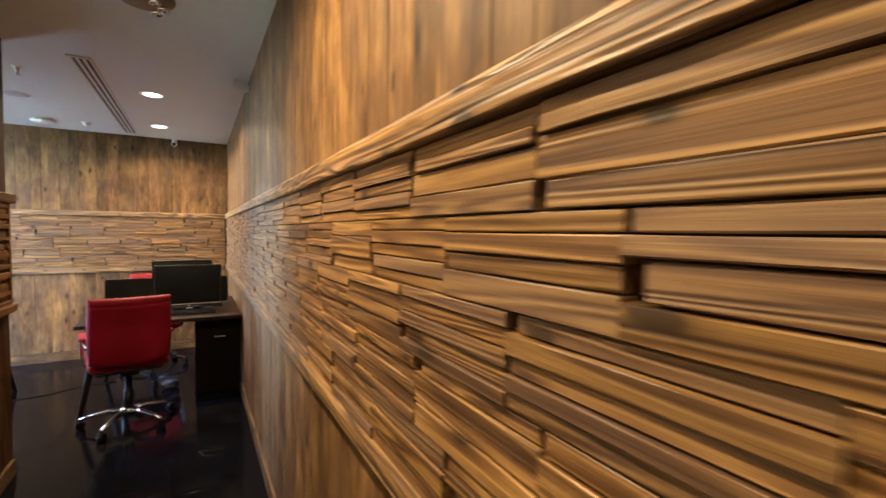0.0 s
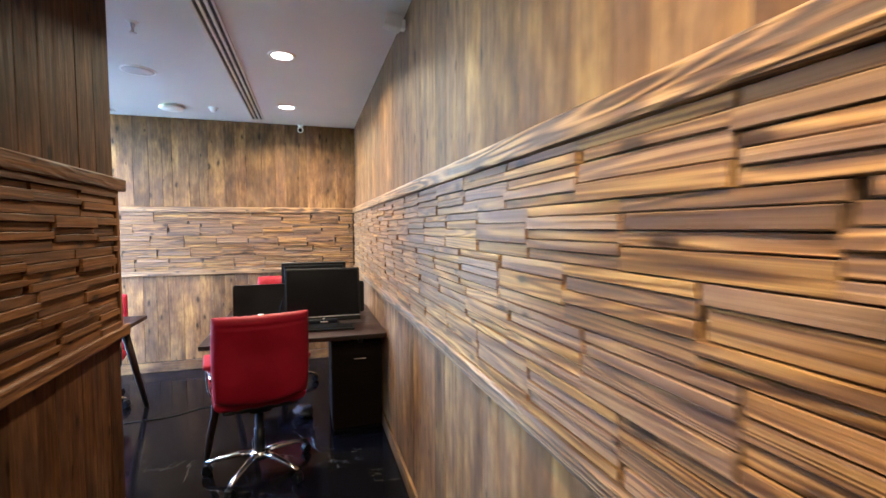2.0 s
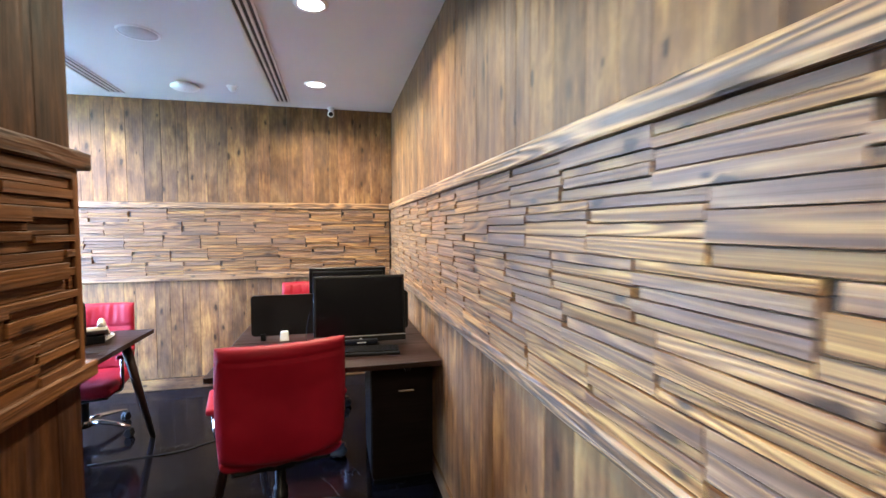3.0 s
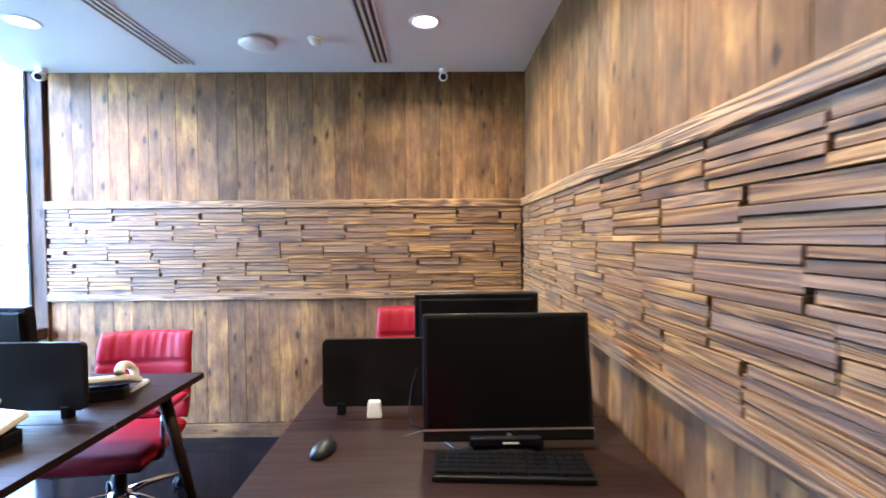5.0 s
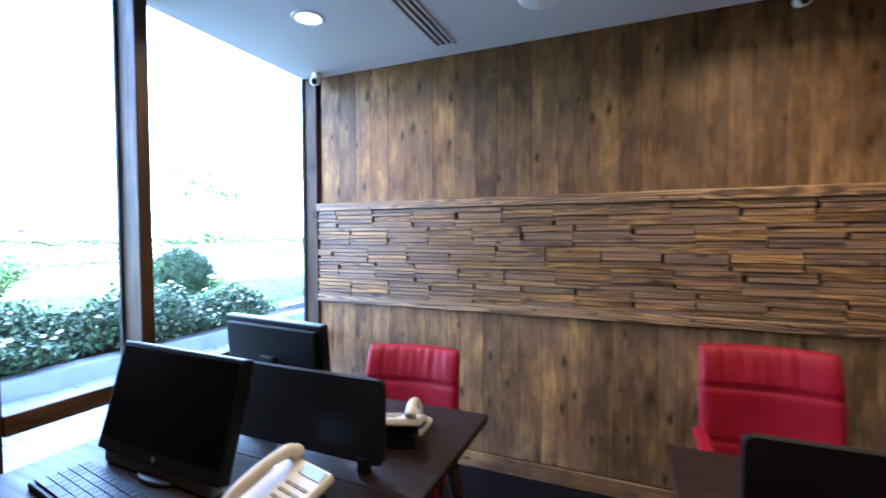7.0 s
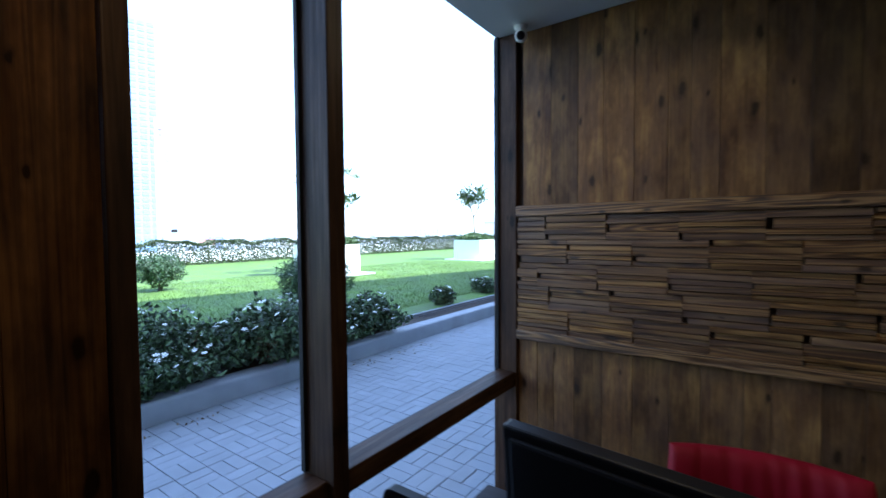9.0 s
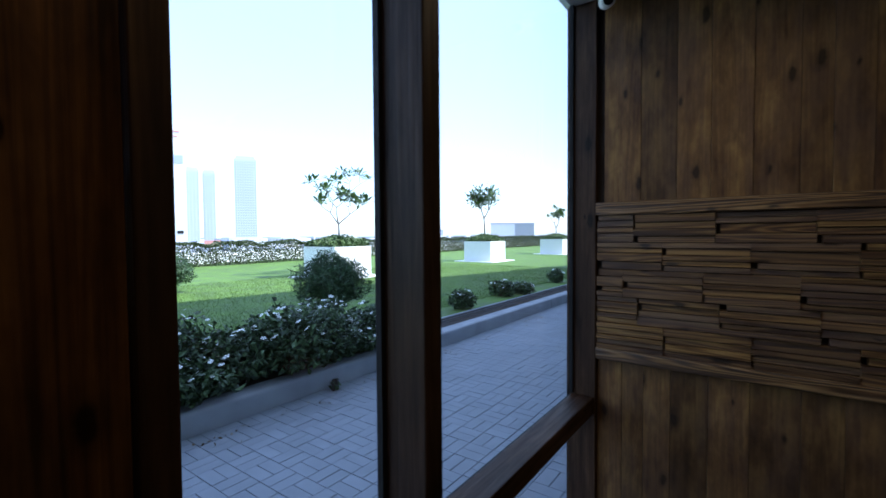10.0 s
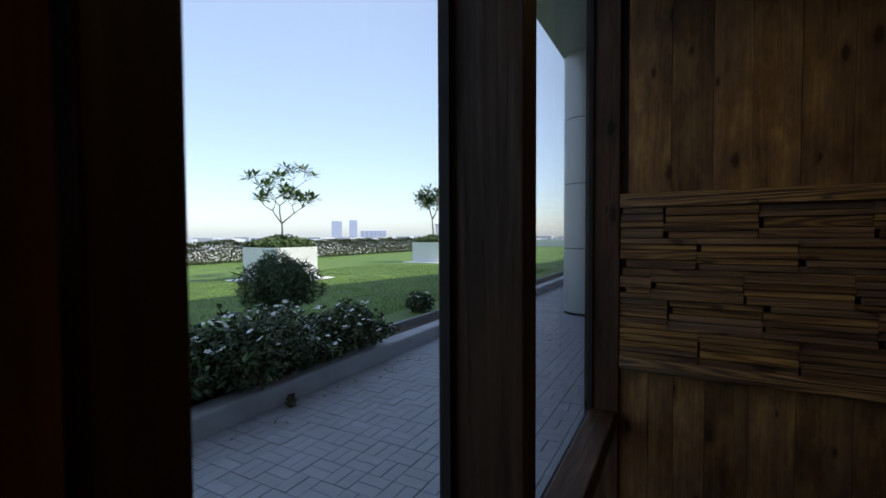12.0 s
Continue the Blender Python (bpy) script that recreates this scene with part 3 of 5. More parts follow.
part("plate", lathe([(0, -0.02), (0.11, -0.02), (0.125, -0.008), (0.125, 0)], 32), plain("bronze_plate", (0.16, 0.12, 0.09), 0.4, metal=0.6), cf, smooth=True)
for i in range(3):
    part("lamp_cup", lathe([(0.0, -0.03), (0.02, -0.034), (0.025, -0.05), (0.022, -0.05), (0.014, -0.034)], 16, m=Matrix.Translation((0.045 + 0.03 * (i == 1), -0.06 + 0.06 * i, 0.0))), CHROME, cf, smooth=True)


def cctv(m, label):
    root = thing("security_camera", label, "security camera", m, "security cameras")
    part("mount", lathe([(0, -0.02), (0.028, -0.018), (0.034, -0.004), (0.034, 0)], 20), WHITE, root, smooth=True)
    part("arm", tube([(0, 0, -0.015), (0, 0.004, -0.035), (0, -0.012, -0.05)], 0.01, 10), WHITE, root, smooth=True)
    body = part("body", lathe([(0, -0.03), (0.022, -0.028), (0.03, -0.018), (0.03, 0.05), (0.026, 0.056), (0, 0.056)], 24, m=pose(0, -0.02, -0.056, 110)), WHITE, root, smooth=True)
    part("lens", lathe([(0, 0.0), (0.02, 0.0), (0.021, -0.006), (0, -0.006)], 20, m=pose(0, -0.02, -0.056, 110) @ Matrix.Translation((0, 0, 0.063))), BLACK, body, "black glass lens")


cctv(Matrix.Translation((-0.228, 5.27, CEIL_Z)), "small white bullet security camera on the ceiling by the plank wall")
cctv(Matrix.Translation((-2.955, 5.235, CEIL_Z)) @ pose(0, 0, 0, 0, 0, 25), "small white bullet security camera in the corner above the window post")
md = thing("motion_detector", "small grey motion detector high on the plank wall", "detector", Matrix.Translation((0.345, 2.55, 2.52)))
part("bracket", bx(-0.03, 0.0, -0.02, 0.02, -0.02, 0.03, 0.004), WHITE, md)
part("housing", bx(-0.11, -0.02, -0.035, 0.035, -0.035, 0.035, 0.01, 3, m=pose(0, 0, 0, 0, 12, 0)), plain("detector_grey", (0.55, 0.54, 0.52), 0.45), md, smooth=True)

# ---------------------------------------------------------------- furniture
DESK_Z = 0.75


def desk(x0, x1, y0, y1, label, cabinet_side=False):
    root = thing("desk", label, "desk", Matrix.Translation(((x0 + x1) / 2, (y0 + y1) / 2, 0)), "facing desks")
    w, d = (x1 - x0) / 2, (y1 - y0) / 2
    part("tabletop", bx(-w, w, 0.002, d, DESK_Z - 0.028, DESK_Z, 0.002), WENGE, root)
    part("tabletop", bx(-w, w, -d, -0.002, DESK_Z - 0.028, DESK_Z, 0.002), WENGE, root)
    for sx in (-1, 1):
        for sy in (-1, 1):
            if cabinet_side and sx > 0 and sy < 0:
                continue
            top, foot = Vector((sx * (w - 0.14), sy * (d - 0.12), DESK_Z - 0.03)), Vector((sx * (w - 0.015), sy * (d - 0.04), 0.0))
            part("leg", tube([top, top.lerp(foot, 0.5), foot], [0.031, 0.025, 0.016], 10), WENGE, root, smooth=True)
        part("side_beam", bx(sx * (w - 0.16) - 0.015, sx * (w - 0.16) + 0.015, -d + 0.14, d - 0.14, DESK_Z - 0.09, DESK_Z - 0.03, 0.003), BLACK, root, "black steel beam")
    return root


desk(-0.814, 0.333, 3.16, 4.37, "dark walnut double desk with splayed tapered legs against the plank wall", True)
desk(-2.66, -1.447, 3.16, 4.37, "dark walnut double desk with splayed tapered legs beside the window")


def drawer_cabinet(m):
    root = thing("drawer_cabinet", "dark brown laminate pedestal cabinet under the desk", "cabinet", m)
    part("body", bx(0, 0.355, 0.02, 0.5, 0.03, 0.66, 0.003), CABINET, root)
    part("plinth", bx(0.01, 0.345, 0.04, 0.48, 0.0, 0.03), BLACK, root)
    d = part("door", bx(0.004, 0.351, 0.0, 0.018, 0.035, 0.655, 0.002), CABINET, root)
    part("top_panel", bx(0.0, 0.355, 0.01, 0.5, 0.662, DESK_Z - 0.029, 0.002), BLACK, root)
    h = bx(0.15, 0.24, -0.022, -0.014, 0.528, 0.54, 0.003)
    bx(0.155, 0.163, -0.016, 0.002, 0.529, 0.539, 0.0, bm=h)
    bx(0.227, 0.235, -0.016, 0.002, 0.529, 0.539, 0.0, bm=h)
    part("handle", h, CHROME, d, "chrome bar handle")


drawer_cabinet(Matrix.Translation((-0.025, 3.365, 0)))


def divider(x0, x1, y, label):
    root = thing("desk_divider", label, "divider", Matrix.Translation(((x0 + x1) / 2, y, DESK_Z)), "desk dividers")
    w = (x1 - x0) / 2
    b = bx(-w, w, -0.011, 0.011, 0.03, 0.283)
    bmesh.ops.bevel(b, geom=[e for e in b.edges if abs((e.verts[0].co - e.verts[1].co).normalized().y) > 0.9], offset=0.022, segments=5, profile=0.5, affect="EDGES")
    part("panel", b, DIVIDER, root)
    for s in (-1, 1):
        c = bx(s * w * 0.86 - 0.015, s * w * 0.86 + 0.015, -0.018, 0.018, 0.0, 0.045, 0.003)
        part("bracket", c, BLACK, root, "small black bracket")
    return root


divider(-0.716, 0.26, 3.83, "dark brown divider board with rounded corners on the wall desk")
divider(-2.592, -1.597, 3.83, "dark brown divider board with rounded corners on the window desk")


def monitor(x, y, top, w, h, yaw, tilt, label, light_line=True, foot=True):
    """Screen towards local -y."""
    root = thing("monitor", label, "monitor", Matrix.Translation((x, y, DESK_Z)) @ pose(0, 0, 0, 0, 0, yaw), "computer monitors")
    tm = pose(0, 0, 0, 0, 0, 0) @ Matrix.Translation((0, 0, top - DESK_Z - h / 2)) @ pose(0, 0, 0, tilt, 0, 0)
    case = bx(-w / 2, w / 2, -0.012, 0.026, -h / 2, h / 2, 0.006, 2, m=tm)
    bx(-w * 0.46, w * 0.46, 0.02, 0.036, -h * 0.44, h * 0.44, 0.007, 2, bm=case, m=tm)
    c = part("case", case, BLACK, root)
    part("screen", bx(-w / 2 + 0.014, w / 2 - 0.014, -0.0135, -0.011, -h / 2 + 0.042, h / 2 - 0.014, m=tm), SCREEN, c, "dark glossy screen, switched off")
    if light_line:
        part("trim_strip", bx(-w / 2 + 0.002, w / 2 - 0.002, -0.015, -0.011, -h / 2 + 0.034, -h / 2 + 0.0385, m=tm), STEEL, c, "thin silver strip")
    part("badge", lathe([(0, 0.001), (0.008, 0.001), (0.008, 0)], 16, m=tm @ Matrix.Translation((0, -0.0125, -h / 2 + 0.018)) @ pose(0, 0, 0, 90)), STEEL, c)
    if not light_line:
        part("speaker_bar", bx(-w * 0.47, w * 0.42, -0.045, 0.0, 0.0, 0.052, 0.008), plain("speaker_grey", (0.16, 0.155, 0.15), 0.5), root, "grey speaker bar")
    part("rear_label", bx(-0.05, 0.05, 0.0362, 0.0372, -h * 0.4, -h * 0.34, m=tm), STEEL, c)
    part("neck", bx(-0.035, 0.035, 0.03, 0.055, 0.012, top - DESK_Z - h * 0.4, 0.006), BLACK, root)
    part("foot", lathe([(0, 0.0), (0.115, 0.0), (0.12, 0.005), (0.11, 0.012), (0.03, 0.02), (0, 0.02)], 32, m=Matrix.Translation((0, 0.02, 0)) @ Matrix.Diagonal((1, 0.8, 1, 1))), BLACK, root, smooth=True)


monitor(-0.068, 3.555, 1.168, 0.53, 0.39, 0, -9, "black flat monitor with a silver strip facing the aisle, switched off")
monitor(-0.125, 3.99, 1.185, 0.505, 0.34, 180, -4, "black flat monitor seen beyond the divider, switched off")
monitor(-2.195, 3.60, 1.118, 0.555, 0.33, -2, -16, "black widescreen monitor tilted back on the desk by the window", False)
monitor(-2.147, 3.99, 1.153, 0.508, 0.335, 174, -5, "black monitor with its plain back to the divider")


def chair(name, m, label, drop=0.0):
    """Faces local +y; the origin is on the floor under the column."""
    root = thing(name, label, "chair", m, "red office chairs")

    def hollow(u, v):
        return -0.05 * (1 - u * u) + 0.018 * math.sin(2.2 * v + 0.3) - 0.05 * (v + 1) * 0.5

    def tufts(u, v):
        seam = -0.016 * math.exp(-((v - 0.28) / 0.03) ** 2) - 0.008 * math.exp(-((v + 0.62) / 0.035) ** 2)
        band = max(0.0, min(1.0, (v - 0.2) * 2.5)) + 0.5 * max(0.0, 1 - abs(v + 0.15) * 3)
        folds = 0.011 * noise.noise((u * 10.0, v * 0.9, 3.0)) * (1 - u ** 4) * band
        return seam + folds

    b = pad(0.497, 0.50, 0.085, 52, 0.07, 12.0, hollow, tufts, lambda u, v: -0.007 * math.exp(-((v - 0.80) / 0.03) ** 2) + 0.004 * noise.noise((u * 3, v * 3, 1)))
    bmesh.ops.transform(b, matrix=pose(0, -0.235, 0.745 - drop, 8), verts=b.verts[:])
    part("backrest", b, LEATHER, root, smooth=True)
    s = pad(0.50, 0.48, 0.10, 24, 0.08, 12.0, None, lambda u, v: 0.004 * math.sin(15 * u) * (1 - u ** 4) - 0.012 * math.exp(-((v + 0.55) / 0.05) ** 2))
    bmesh.ops.transform(s, matrix=pose(0, 0.02, 0.475 - drop, 90) @ Matrix.Rotation(math.pi, 4, "Z"), verts=s.verts[:])
    part("seat", s, LEATHER, root, smooth=True)
    part("seat_pan", bx(-0.2, 0.2, -0.18, 0.2, 0.405 - drop, 0.432 - drop, 0.01), BLACK, root)
    part("mechanism", bx(-0.06, 0.06, -0.12, 0.10, 0.365 - drop, 0.405 - drop, 0.012), BLACK, root)
    for sx in (-1, 1):
        f = tube(smooth_path([(sx * 0.2, 0.10, 0.425 - drop), (sx * 0.256, 0.11, 0.45 - drop), (sx * 0.268, 0.12, 0.56 - drop), (sx * 0.266, 0.10, 0.645 - drop), (sx * 0.262, -0.05, 0.655 - drop), (sx * 0.245, -0.22, 0.63 - drop)]), 0.0125, 8)
        a = part("arm_frame", f, CHROME, root, "chrome arm frame", smooth=True)
        ap_ = bx(-0.026, 0.026, -0.13, 0.13, 0, 0.028, 0.012, 3, m=Matrix.Translation((sx * 0.262, 0.01, 0.655 - drop)))
        part("arm_pad", ap_, LEATHER, a, "red leather arm pad", smooth=True)
    part("column", lathe([(0.0, 0.10), (0.032, 0.10), (0.032, 0.26), (0.024, 0.262), (0.024, 0.37 - drop), (0, 0.37 - drop)], 20), BLACK, root, smooth=True)
    part("hub", lathe([(0, 0.075), (0.05, 0.08), (0.052, 0.125), (0.036, 0.135), (0, 0.135)], 24), CHROME, root, smooth=True)
    for i in range(5):
        rm = pose(0, 0, 0, 0, 0, 72 * i + 18)
        leg = part("base_leg", tube([rm @ Vector(p) for p in ((0.04, 0, 0.112), (0.12, 0, 0.112), (0.22, 0, 0.096), (0.305, 0, 0.075))], [0.024, 0.021, 0.017, 0.014], 10, flat=0.75), CHROME, root, "chrome base leg", smooth=True)
        w = bmesh.new()
        for sgn in (-1, 1):
            lathe([(0, -0.009), (0.024, -0.009), (0.027, -0.005), (0.027, 0.005), (0.024, 0.009), (0, 0.009)], 18, bm=w, m=rm @ Matrix.Translation((0.30, sgn * 0.013, 0.027)) @ pose(0, 0, 0, 90))
        bx(-0.012, 0.02, -0.022, 0.022, 0.035, 0.062, 0.006, bm=w, m=rm @ Matrix.Translation((0.30, 0, 0)))
        part("caster", w, BLACK, leg, "black twin caster")
    return root


chair("office_chair", Matrix.Translation((-0.466, 3.03, 0.0)) @ pose(0, 0, 0, 0, 0, 11), "red leather office chair with chrome base at the wall desk", -0.03)
chair("office_chair", Matrix.Translation((-1.915, 4.42, 0)) @ pose(0, 0, 0, 0, 0, 187), "red leather office chair set low behind the window desk", 0.095)
chair("office_chair", Matrix.Translation((-0.413, 4.62, 0)) @ pose(0, 0, 0, 0, 0, 180), "red leather office chair on the far side of the wall desk")


def telephone(m, label):
    root = thing("telephone", label, "telephone", m, "desk telephones")
    tilt = pose(0, 0, 0.012, 0) @ Matrix.Translation((0, -0.10, 0)) @ pose(0, 0, 0, 19) @ Matrix.Translation((0, 0.11, 0))
    body = part("body", bx(-0.09, 0.09, -0.11, 0.11, 0.0, 0.026, 0.008, 3, m=tilt), CREAM, root)
    part("display", bx(-0.005, 0.08, 0.07, 0.10, 0.025, 0.029, m=tilt), LCD, body, "grey display")
    for j in range(7):
        for i in range(3):
            part("key", bx(-0.012 + 0.03 * i, 0.013 + 0.03 * i, -0.098 + 0.022 * j, -0.089 + 0.022 * j, 0.025, 0.029, 0.001, 1, m=tilt), GREYKEY, body)
    part("stand", bx(-0.075, 0.075, 0.03, 0.095, 0.0, 0.05, 0.006), BLACK, root, "black plastic stand")
    h = tube([tilt @ Vector(p) for p in smooth_path([(-0.058, -0.115, 0.028), (-0.058, -0.102, 0.05), (-0.058, -0.05, 0.068), (-0.058, 0.03, 0.07), (-0.058, 0.09, 0.058), (-0.058, 0.112, 0.03)])], [0.021] * 5 + [0.022] * 3 + [0.018] * 15 + [0.02] * 4 + [0.023] * 4, 14, flat=0.8)
    part("handset", h, CREAM, root, smooth=True)
    coil = [(-0.075 - 0.03 * math.sin(math.pi * i / 150) + 0.007 * math.cos(i * 0.75), -0.12 - 0.05 * math.sin(math.pi * i / 150) + 0.12 * i / 150, 0.010 + 0.007 * math.sin(i * 0.75)) for i in range(151)]
    part("cord", tube(coil, 0.0028, 5), CREAM, root, "coiled cord", smooth=True)


telephone(Matrix.Translation((-1.735, 3.55, DESK_Z)) @ pose(0, 0, 0, 0, 0, -14), "cream desk telephone with handset and key rows, on the window desk")
telephone(Matrix.Translation((-1.685, 4.07, DESK_Z)) @ pose(0, 0, 0, 0, 0, 200), "cream desk telephone beyond the divider, seen from behind")


def keyboard(m):
    root = thing("keyboard", "black computer keyboard on the desk", "keyboard", m, "keyboards")
    b = bx(-0.22, 0.22, -0.075, 0.075, 0.0, 0.018, 0.004)
    part("body", b, BLACK, root)
    k = bmesh.new()
    for r in range(5):
        n = 15 if r else 5
        for c in range(n):
            w = 0.42 / n
            bx(-0.21 + w * c + 0.0015, -0.21 + w * (c + 1) - 0.0015, -0.062 + 0.025 * r, -0.04 + 0.025 * r, 0.018, 0.025, 0.0, bm=k)
    tagged(part("keys", k, BLACK, root), kind="stuff")


keyboard(Matrix.Translation((-0.08, 3.41, DESK_Z)) @ pose(0, 0, 0, 0, 0, -4))
keyboard(Matrix.Translation((-2.26, 3.43, DESK_Z)) @ pose(0, 0, 0, 0, 0, -8))


def mouse(m):
    root = thing("mouse", "dark grey rounded computer mouse on the desk", "mouse", m)
    b = bmesh.new()
    bmesh.ops.create_uvsphere(b, u_segments=24, v_segments=14, radius=1.0)
    for v in b.verts:
        z = max(v.co.z, -0.1)
        v.co = Vector((v.co.x * 0.033 * (1 - 0.12 * v.co.y), v.co.y * 0.055, 0.003 + (z + 0.1) * 0.032))
    part("shell", b, plain("mouse_grey", (0.007, 0.009, 0.014), 0.42, spec=0.3), root, smooth=True)
    part("wheel", lathe([(0, -0.004), (0.008, -0.004), (0.008, 0.004), (0, 0.004)], 14, m=Matrix.Translation((0, 0.03, 0.03)) @ pose(0, 0, 0, 0, 90)), BLACKMAT, root)


mouse(Matrix.Translation((-0.638, 3.526, DESK_Z)) @ pose(0, 0, 0, 0, 0, -20))
wb = thing("cable_adapter", "small white tapered plastic block standing by the divider", "adapter", Matrix.Translation((-0.52, 3.79, DESK_Z)))
b = bx(-0.027, 0.027, -0.014, 0.014, 0, 0.062, 0.004)
for v in b.verts:
    v.co.x *= 1 - 3.2 * v.co.z
part("shell", b, WHITE, wb)
tagged(part("monitor_cable", tube(smooth_path([(-0.33, 3.86, 0.98), (-0.37, 3.81, 0.9), (-0.39, 3.78, 0.79), (-0.37, 3.70, 0.757), (-0.25, 3.66, 0.755), (-0.12, 3.64, 0.757)]), 0.003, 6), BLACK, smooth=True), "thin black cable hanging from the divider", "cable")
tagged(part("usb_cable", tube(smooth_path([(-0.40, 3.62, 0.754), (-0.33, 3.66, 0.754), (-0.28, 3.60, 0.754), (-0.22, 3.52, 0.754), (-0.12, 3.50, 0.754)]), 0.0018, 6), plain("grey_cable", (0.12, 0.12, 0.13), 0.5), smooth=True), "thin grey cable lying on the desk", "cable")
dk = thing("docking_box", "small dark blue box under the monitor", "box", Matrix.Translation((-0.08, 3.57, DESK_Z)))
part("shell", bx(-0.11, 0.11, -0.07, 0.04, 0.021, 0.05, 0.006), plain("navy_plastic", (0.003, 0.004, 0.010), 0.45, spec=0.2), dk)
part("foot", bx(-0.1, 0.1, -0.06, -0.05, 0.0, 0.021), BLACK, dk)
part("label", bx(-0.01, 0.04, -0.0712, -0.0700, 0.03, 0.036), WHITE, dk, "white label")
cp = thing("steel_tube", "short shiny steel tube lying by the monitor foot", "tube", Matrix.Translation((-1.83, 3.70, DESK_Z)))
part("pipe", tube([(-0.07, 0, 0.03), (0.08, -0.01, 0.03)], 0.028, 16), CHROME, cp, smooth=True)
bag = thing("plastic_bag", "crumpled clear plastic bag on the floor under the desk", "bag", Matrix.Translation((-0.22, 3.75, 0.0)))
b = bmesh.new()
bmesh.ops.create_icosphere(b, subdivisions=3, radius=0.08)
for v in b.verts:
    v.co *= 1 + 0.35 * noise.noise(v.co * 18)
    v.co.z = max(0.0, v.co.z * 0.5 + 0.045)
part("film", b, plain("clear_film", (0.07, 0.08, 0.10), 0.2), bag)
tagged(part("floor_cable", tube(smooth_path([(-0.7, 4.2, 0.004), (-1.0, 4.16, 0.004), (-1.2, 4.05, 0.004), (-1.45, 4.02, 0.004), (-1.7, 4.0, 0.004)]), 0.004, 6), BLACKMAT, smooth=True), "black cable lying across the marble floor", "cable")

# access reader on the partition
rd = thing("access_reader", "slim black door access reader with lit display", "access reader", PARTM @ Matrix.Translation((-1.565, 0.036, 1.282)))
b = bx(-0.036, 0.036, 0.0, 0.03, -0.098, 0.098, 0.012, 3)
body = part("body", b, BLACK, rd, smooth=True)
part("display", bx(-0.020, 0.020, 0.0302, 0.0315, 0.038, 0.080), SCREENGLOW, body, "pale blue lit display")
for i in range(3):
    part("led", lathe([(0, 0.002), (0.004, 0.002), (0.004, 0)], 10, m=Matrix.Translation((-0.01 + 0.01 * i, 0.030, -0.035 - 0.02 * (i % 2))) @ pose(0, 0, 0, -90)), GREENGLOW, body, "green indicator")

# ---------------------------------------------------------------- outside: terrace
LAWN = 0.2
ground = part("ground", bx(-2600, 2600, -2600, 4200, -18.5, -18.0), DESERT)
tagged(ground, "hazy sandy city ground below the terrace", "ground", kind="structure")
pavement = part("pavement", bx(-5.94, -3.14, -12, 60, -0.3, -0.012), SAND)
tagged(pavement, "grey block paving laid in basket weave", "pavement", kind="structure")
terrace = part("terrace_base", bx(-24.8, -6.1, -12, 60, -1.0, LAWN - 0.03), SOIL)
tagged(terrace, "soil of the raised terrace bed", "ground", kind="structure")
lawn = bmesh.new()
bmesh.ops.create_grid(lawn, x_segments=30, y_segments=90, size=0.5)
for v in lawn.verts:
    x, y = -15.375 + v.co.x * 17.65, 24 + v.co.y * 72
    v.co = Vector((x, y, LAWN + 0.012 * noise.noise((x * 0.7, y * 0.7, 0))))
tagged(part("lawn", lawn, GRASS, smooth=True), "mown green lawn, sunlit beyond the shade of the building", "lawn", kind="structure")
kerb = bmesh.new()
for i in range(6):
    bx(-6.17, -5.94, -12 + 12 * i + 0.002, 12 * i - 0.002, -0.05, 0.19, 0.03, 3, bm=kerb)
tagged(part("kerb", kerb, CONCRETE), "low grey concrete kerb wall along the planted bed", "kerb", kind="structure")
tagged(part("lawn_edging", bx(-6.535, -6.495, 8.3, 50, 0.1, 0.222, 0.006), CONCRETE), "narrow pale concrete edging between lawn and pipe trench", "edging", kind="structure")
parapet = part("parapet_wall", bx(-24.7, -24.2, -12, 60, -0.2, 0.75, 0.02), PLASTER)
tagged(parapet, "low pale parapet wall behind the hedge", "wall", kind="structure")
tagged(part("parapet_wall", bx(-24.18, -3.0, 52, 52.4, -0.2, 1.0, 0.02), PLASTER), "low pale parapet wall at the terrace end", "wall", kind="structure")

# the building overhead: canopy, column and an unseen block shaped to shade the lawn
tagged(part("canopy", bx(-4.83, 6, -30, 48, 4.9, 5.3, 0.03), CLADDING), "grey metal clad canopy over the walkway", "canopy", kind="structure")
up = bmesh.new()
# Footprint slanted so its shadow edge follows the shade wanted on the lawn.
foot_ = [(-4.6, -40), (-4.6, 6.8), (-0.75, 25.2), (1.0, 33), (24, 33), (24, -40)]
lo_ = [up.verts.new((x, y, 5.31)) for x, y in foot_]
hi_ = [up.verts.new((x, y, 12.0)) for x, y in foot_]
up.faces.new(lo_[::-1])
up.faces.new(hi_)
for i in range(len(foot_)):
    j = (i + 1) % len(foot_)
    up.faces.new((lo_[i], lo_[j], hi_[j], hi_[i]))
tagged(part("upper_storeys", up, CLADDING), "unseen upper storeys above the canopy, shaped to shade the lawn", "building", kind="structure")
tagged(part("facade", bx(-3.16, 0.5, 5.46, 48, 0, 4.89), CLADDING), "grey facade beyond the room", "facade", kind="structure")
tagged(part("facade", bx(-3.16, 0.5, 2.3, 5.455, CEIL_Z + 0.16, 4.89), CLADDING), "grey facade above the room", "facade", kind="structure")
# The gap at SIDE_Y opens the added side room to the sky.
fb = bx(-3.19, -3.165, -12, SIDE_Y[0], -0.05, 4.89)
bx(-3.19, -3.165, SIDE_Y[1], 3.43, -0.05, 4.89, bm=fb)
bx(-3.19, -3.165, SIDE_Y[0] + 0.001, SIDE_Y[1] - 0.001, CEIL_Z, 4.89, bm=fb)
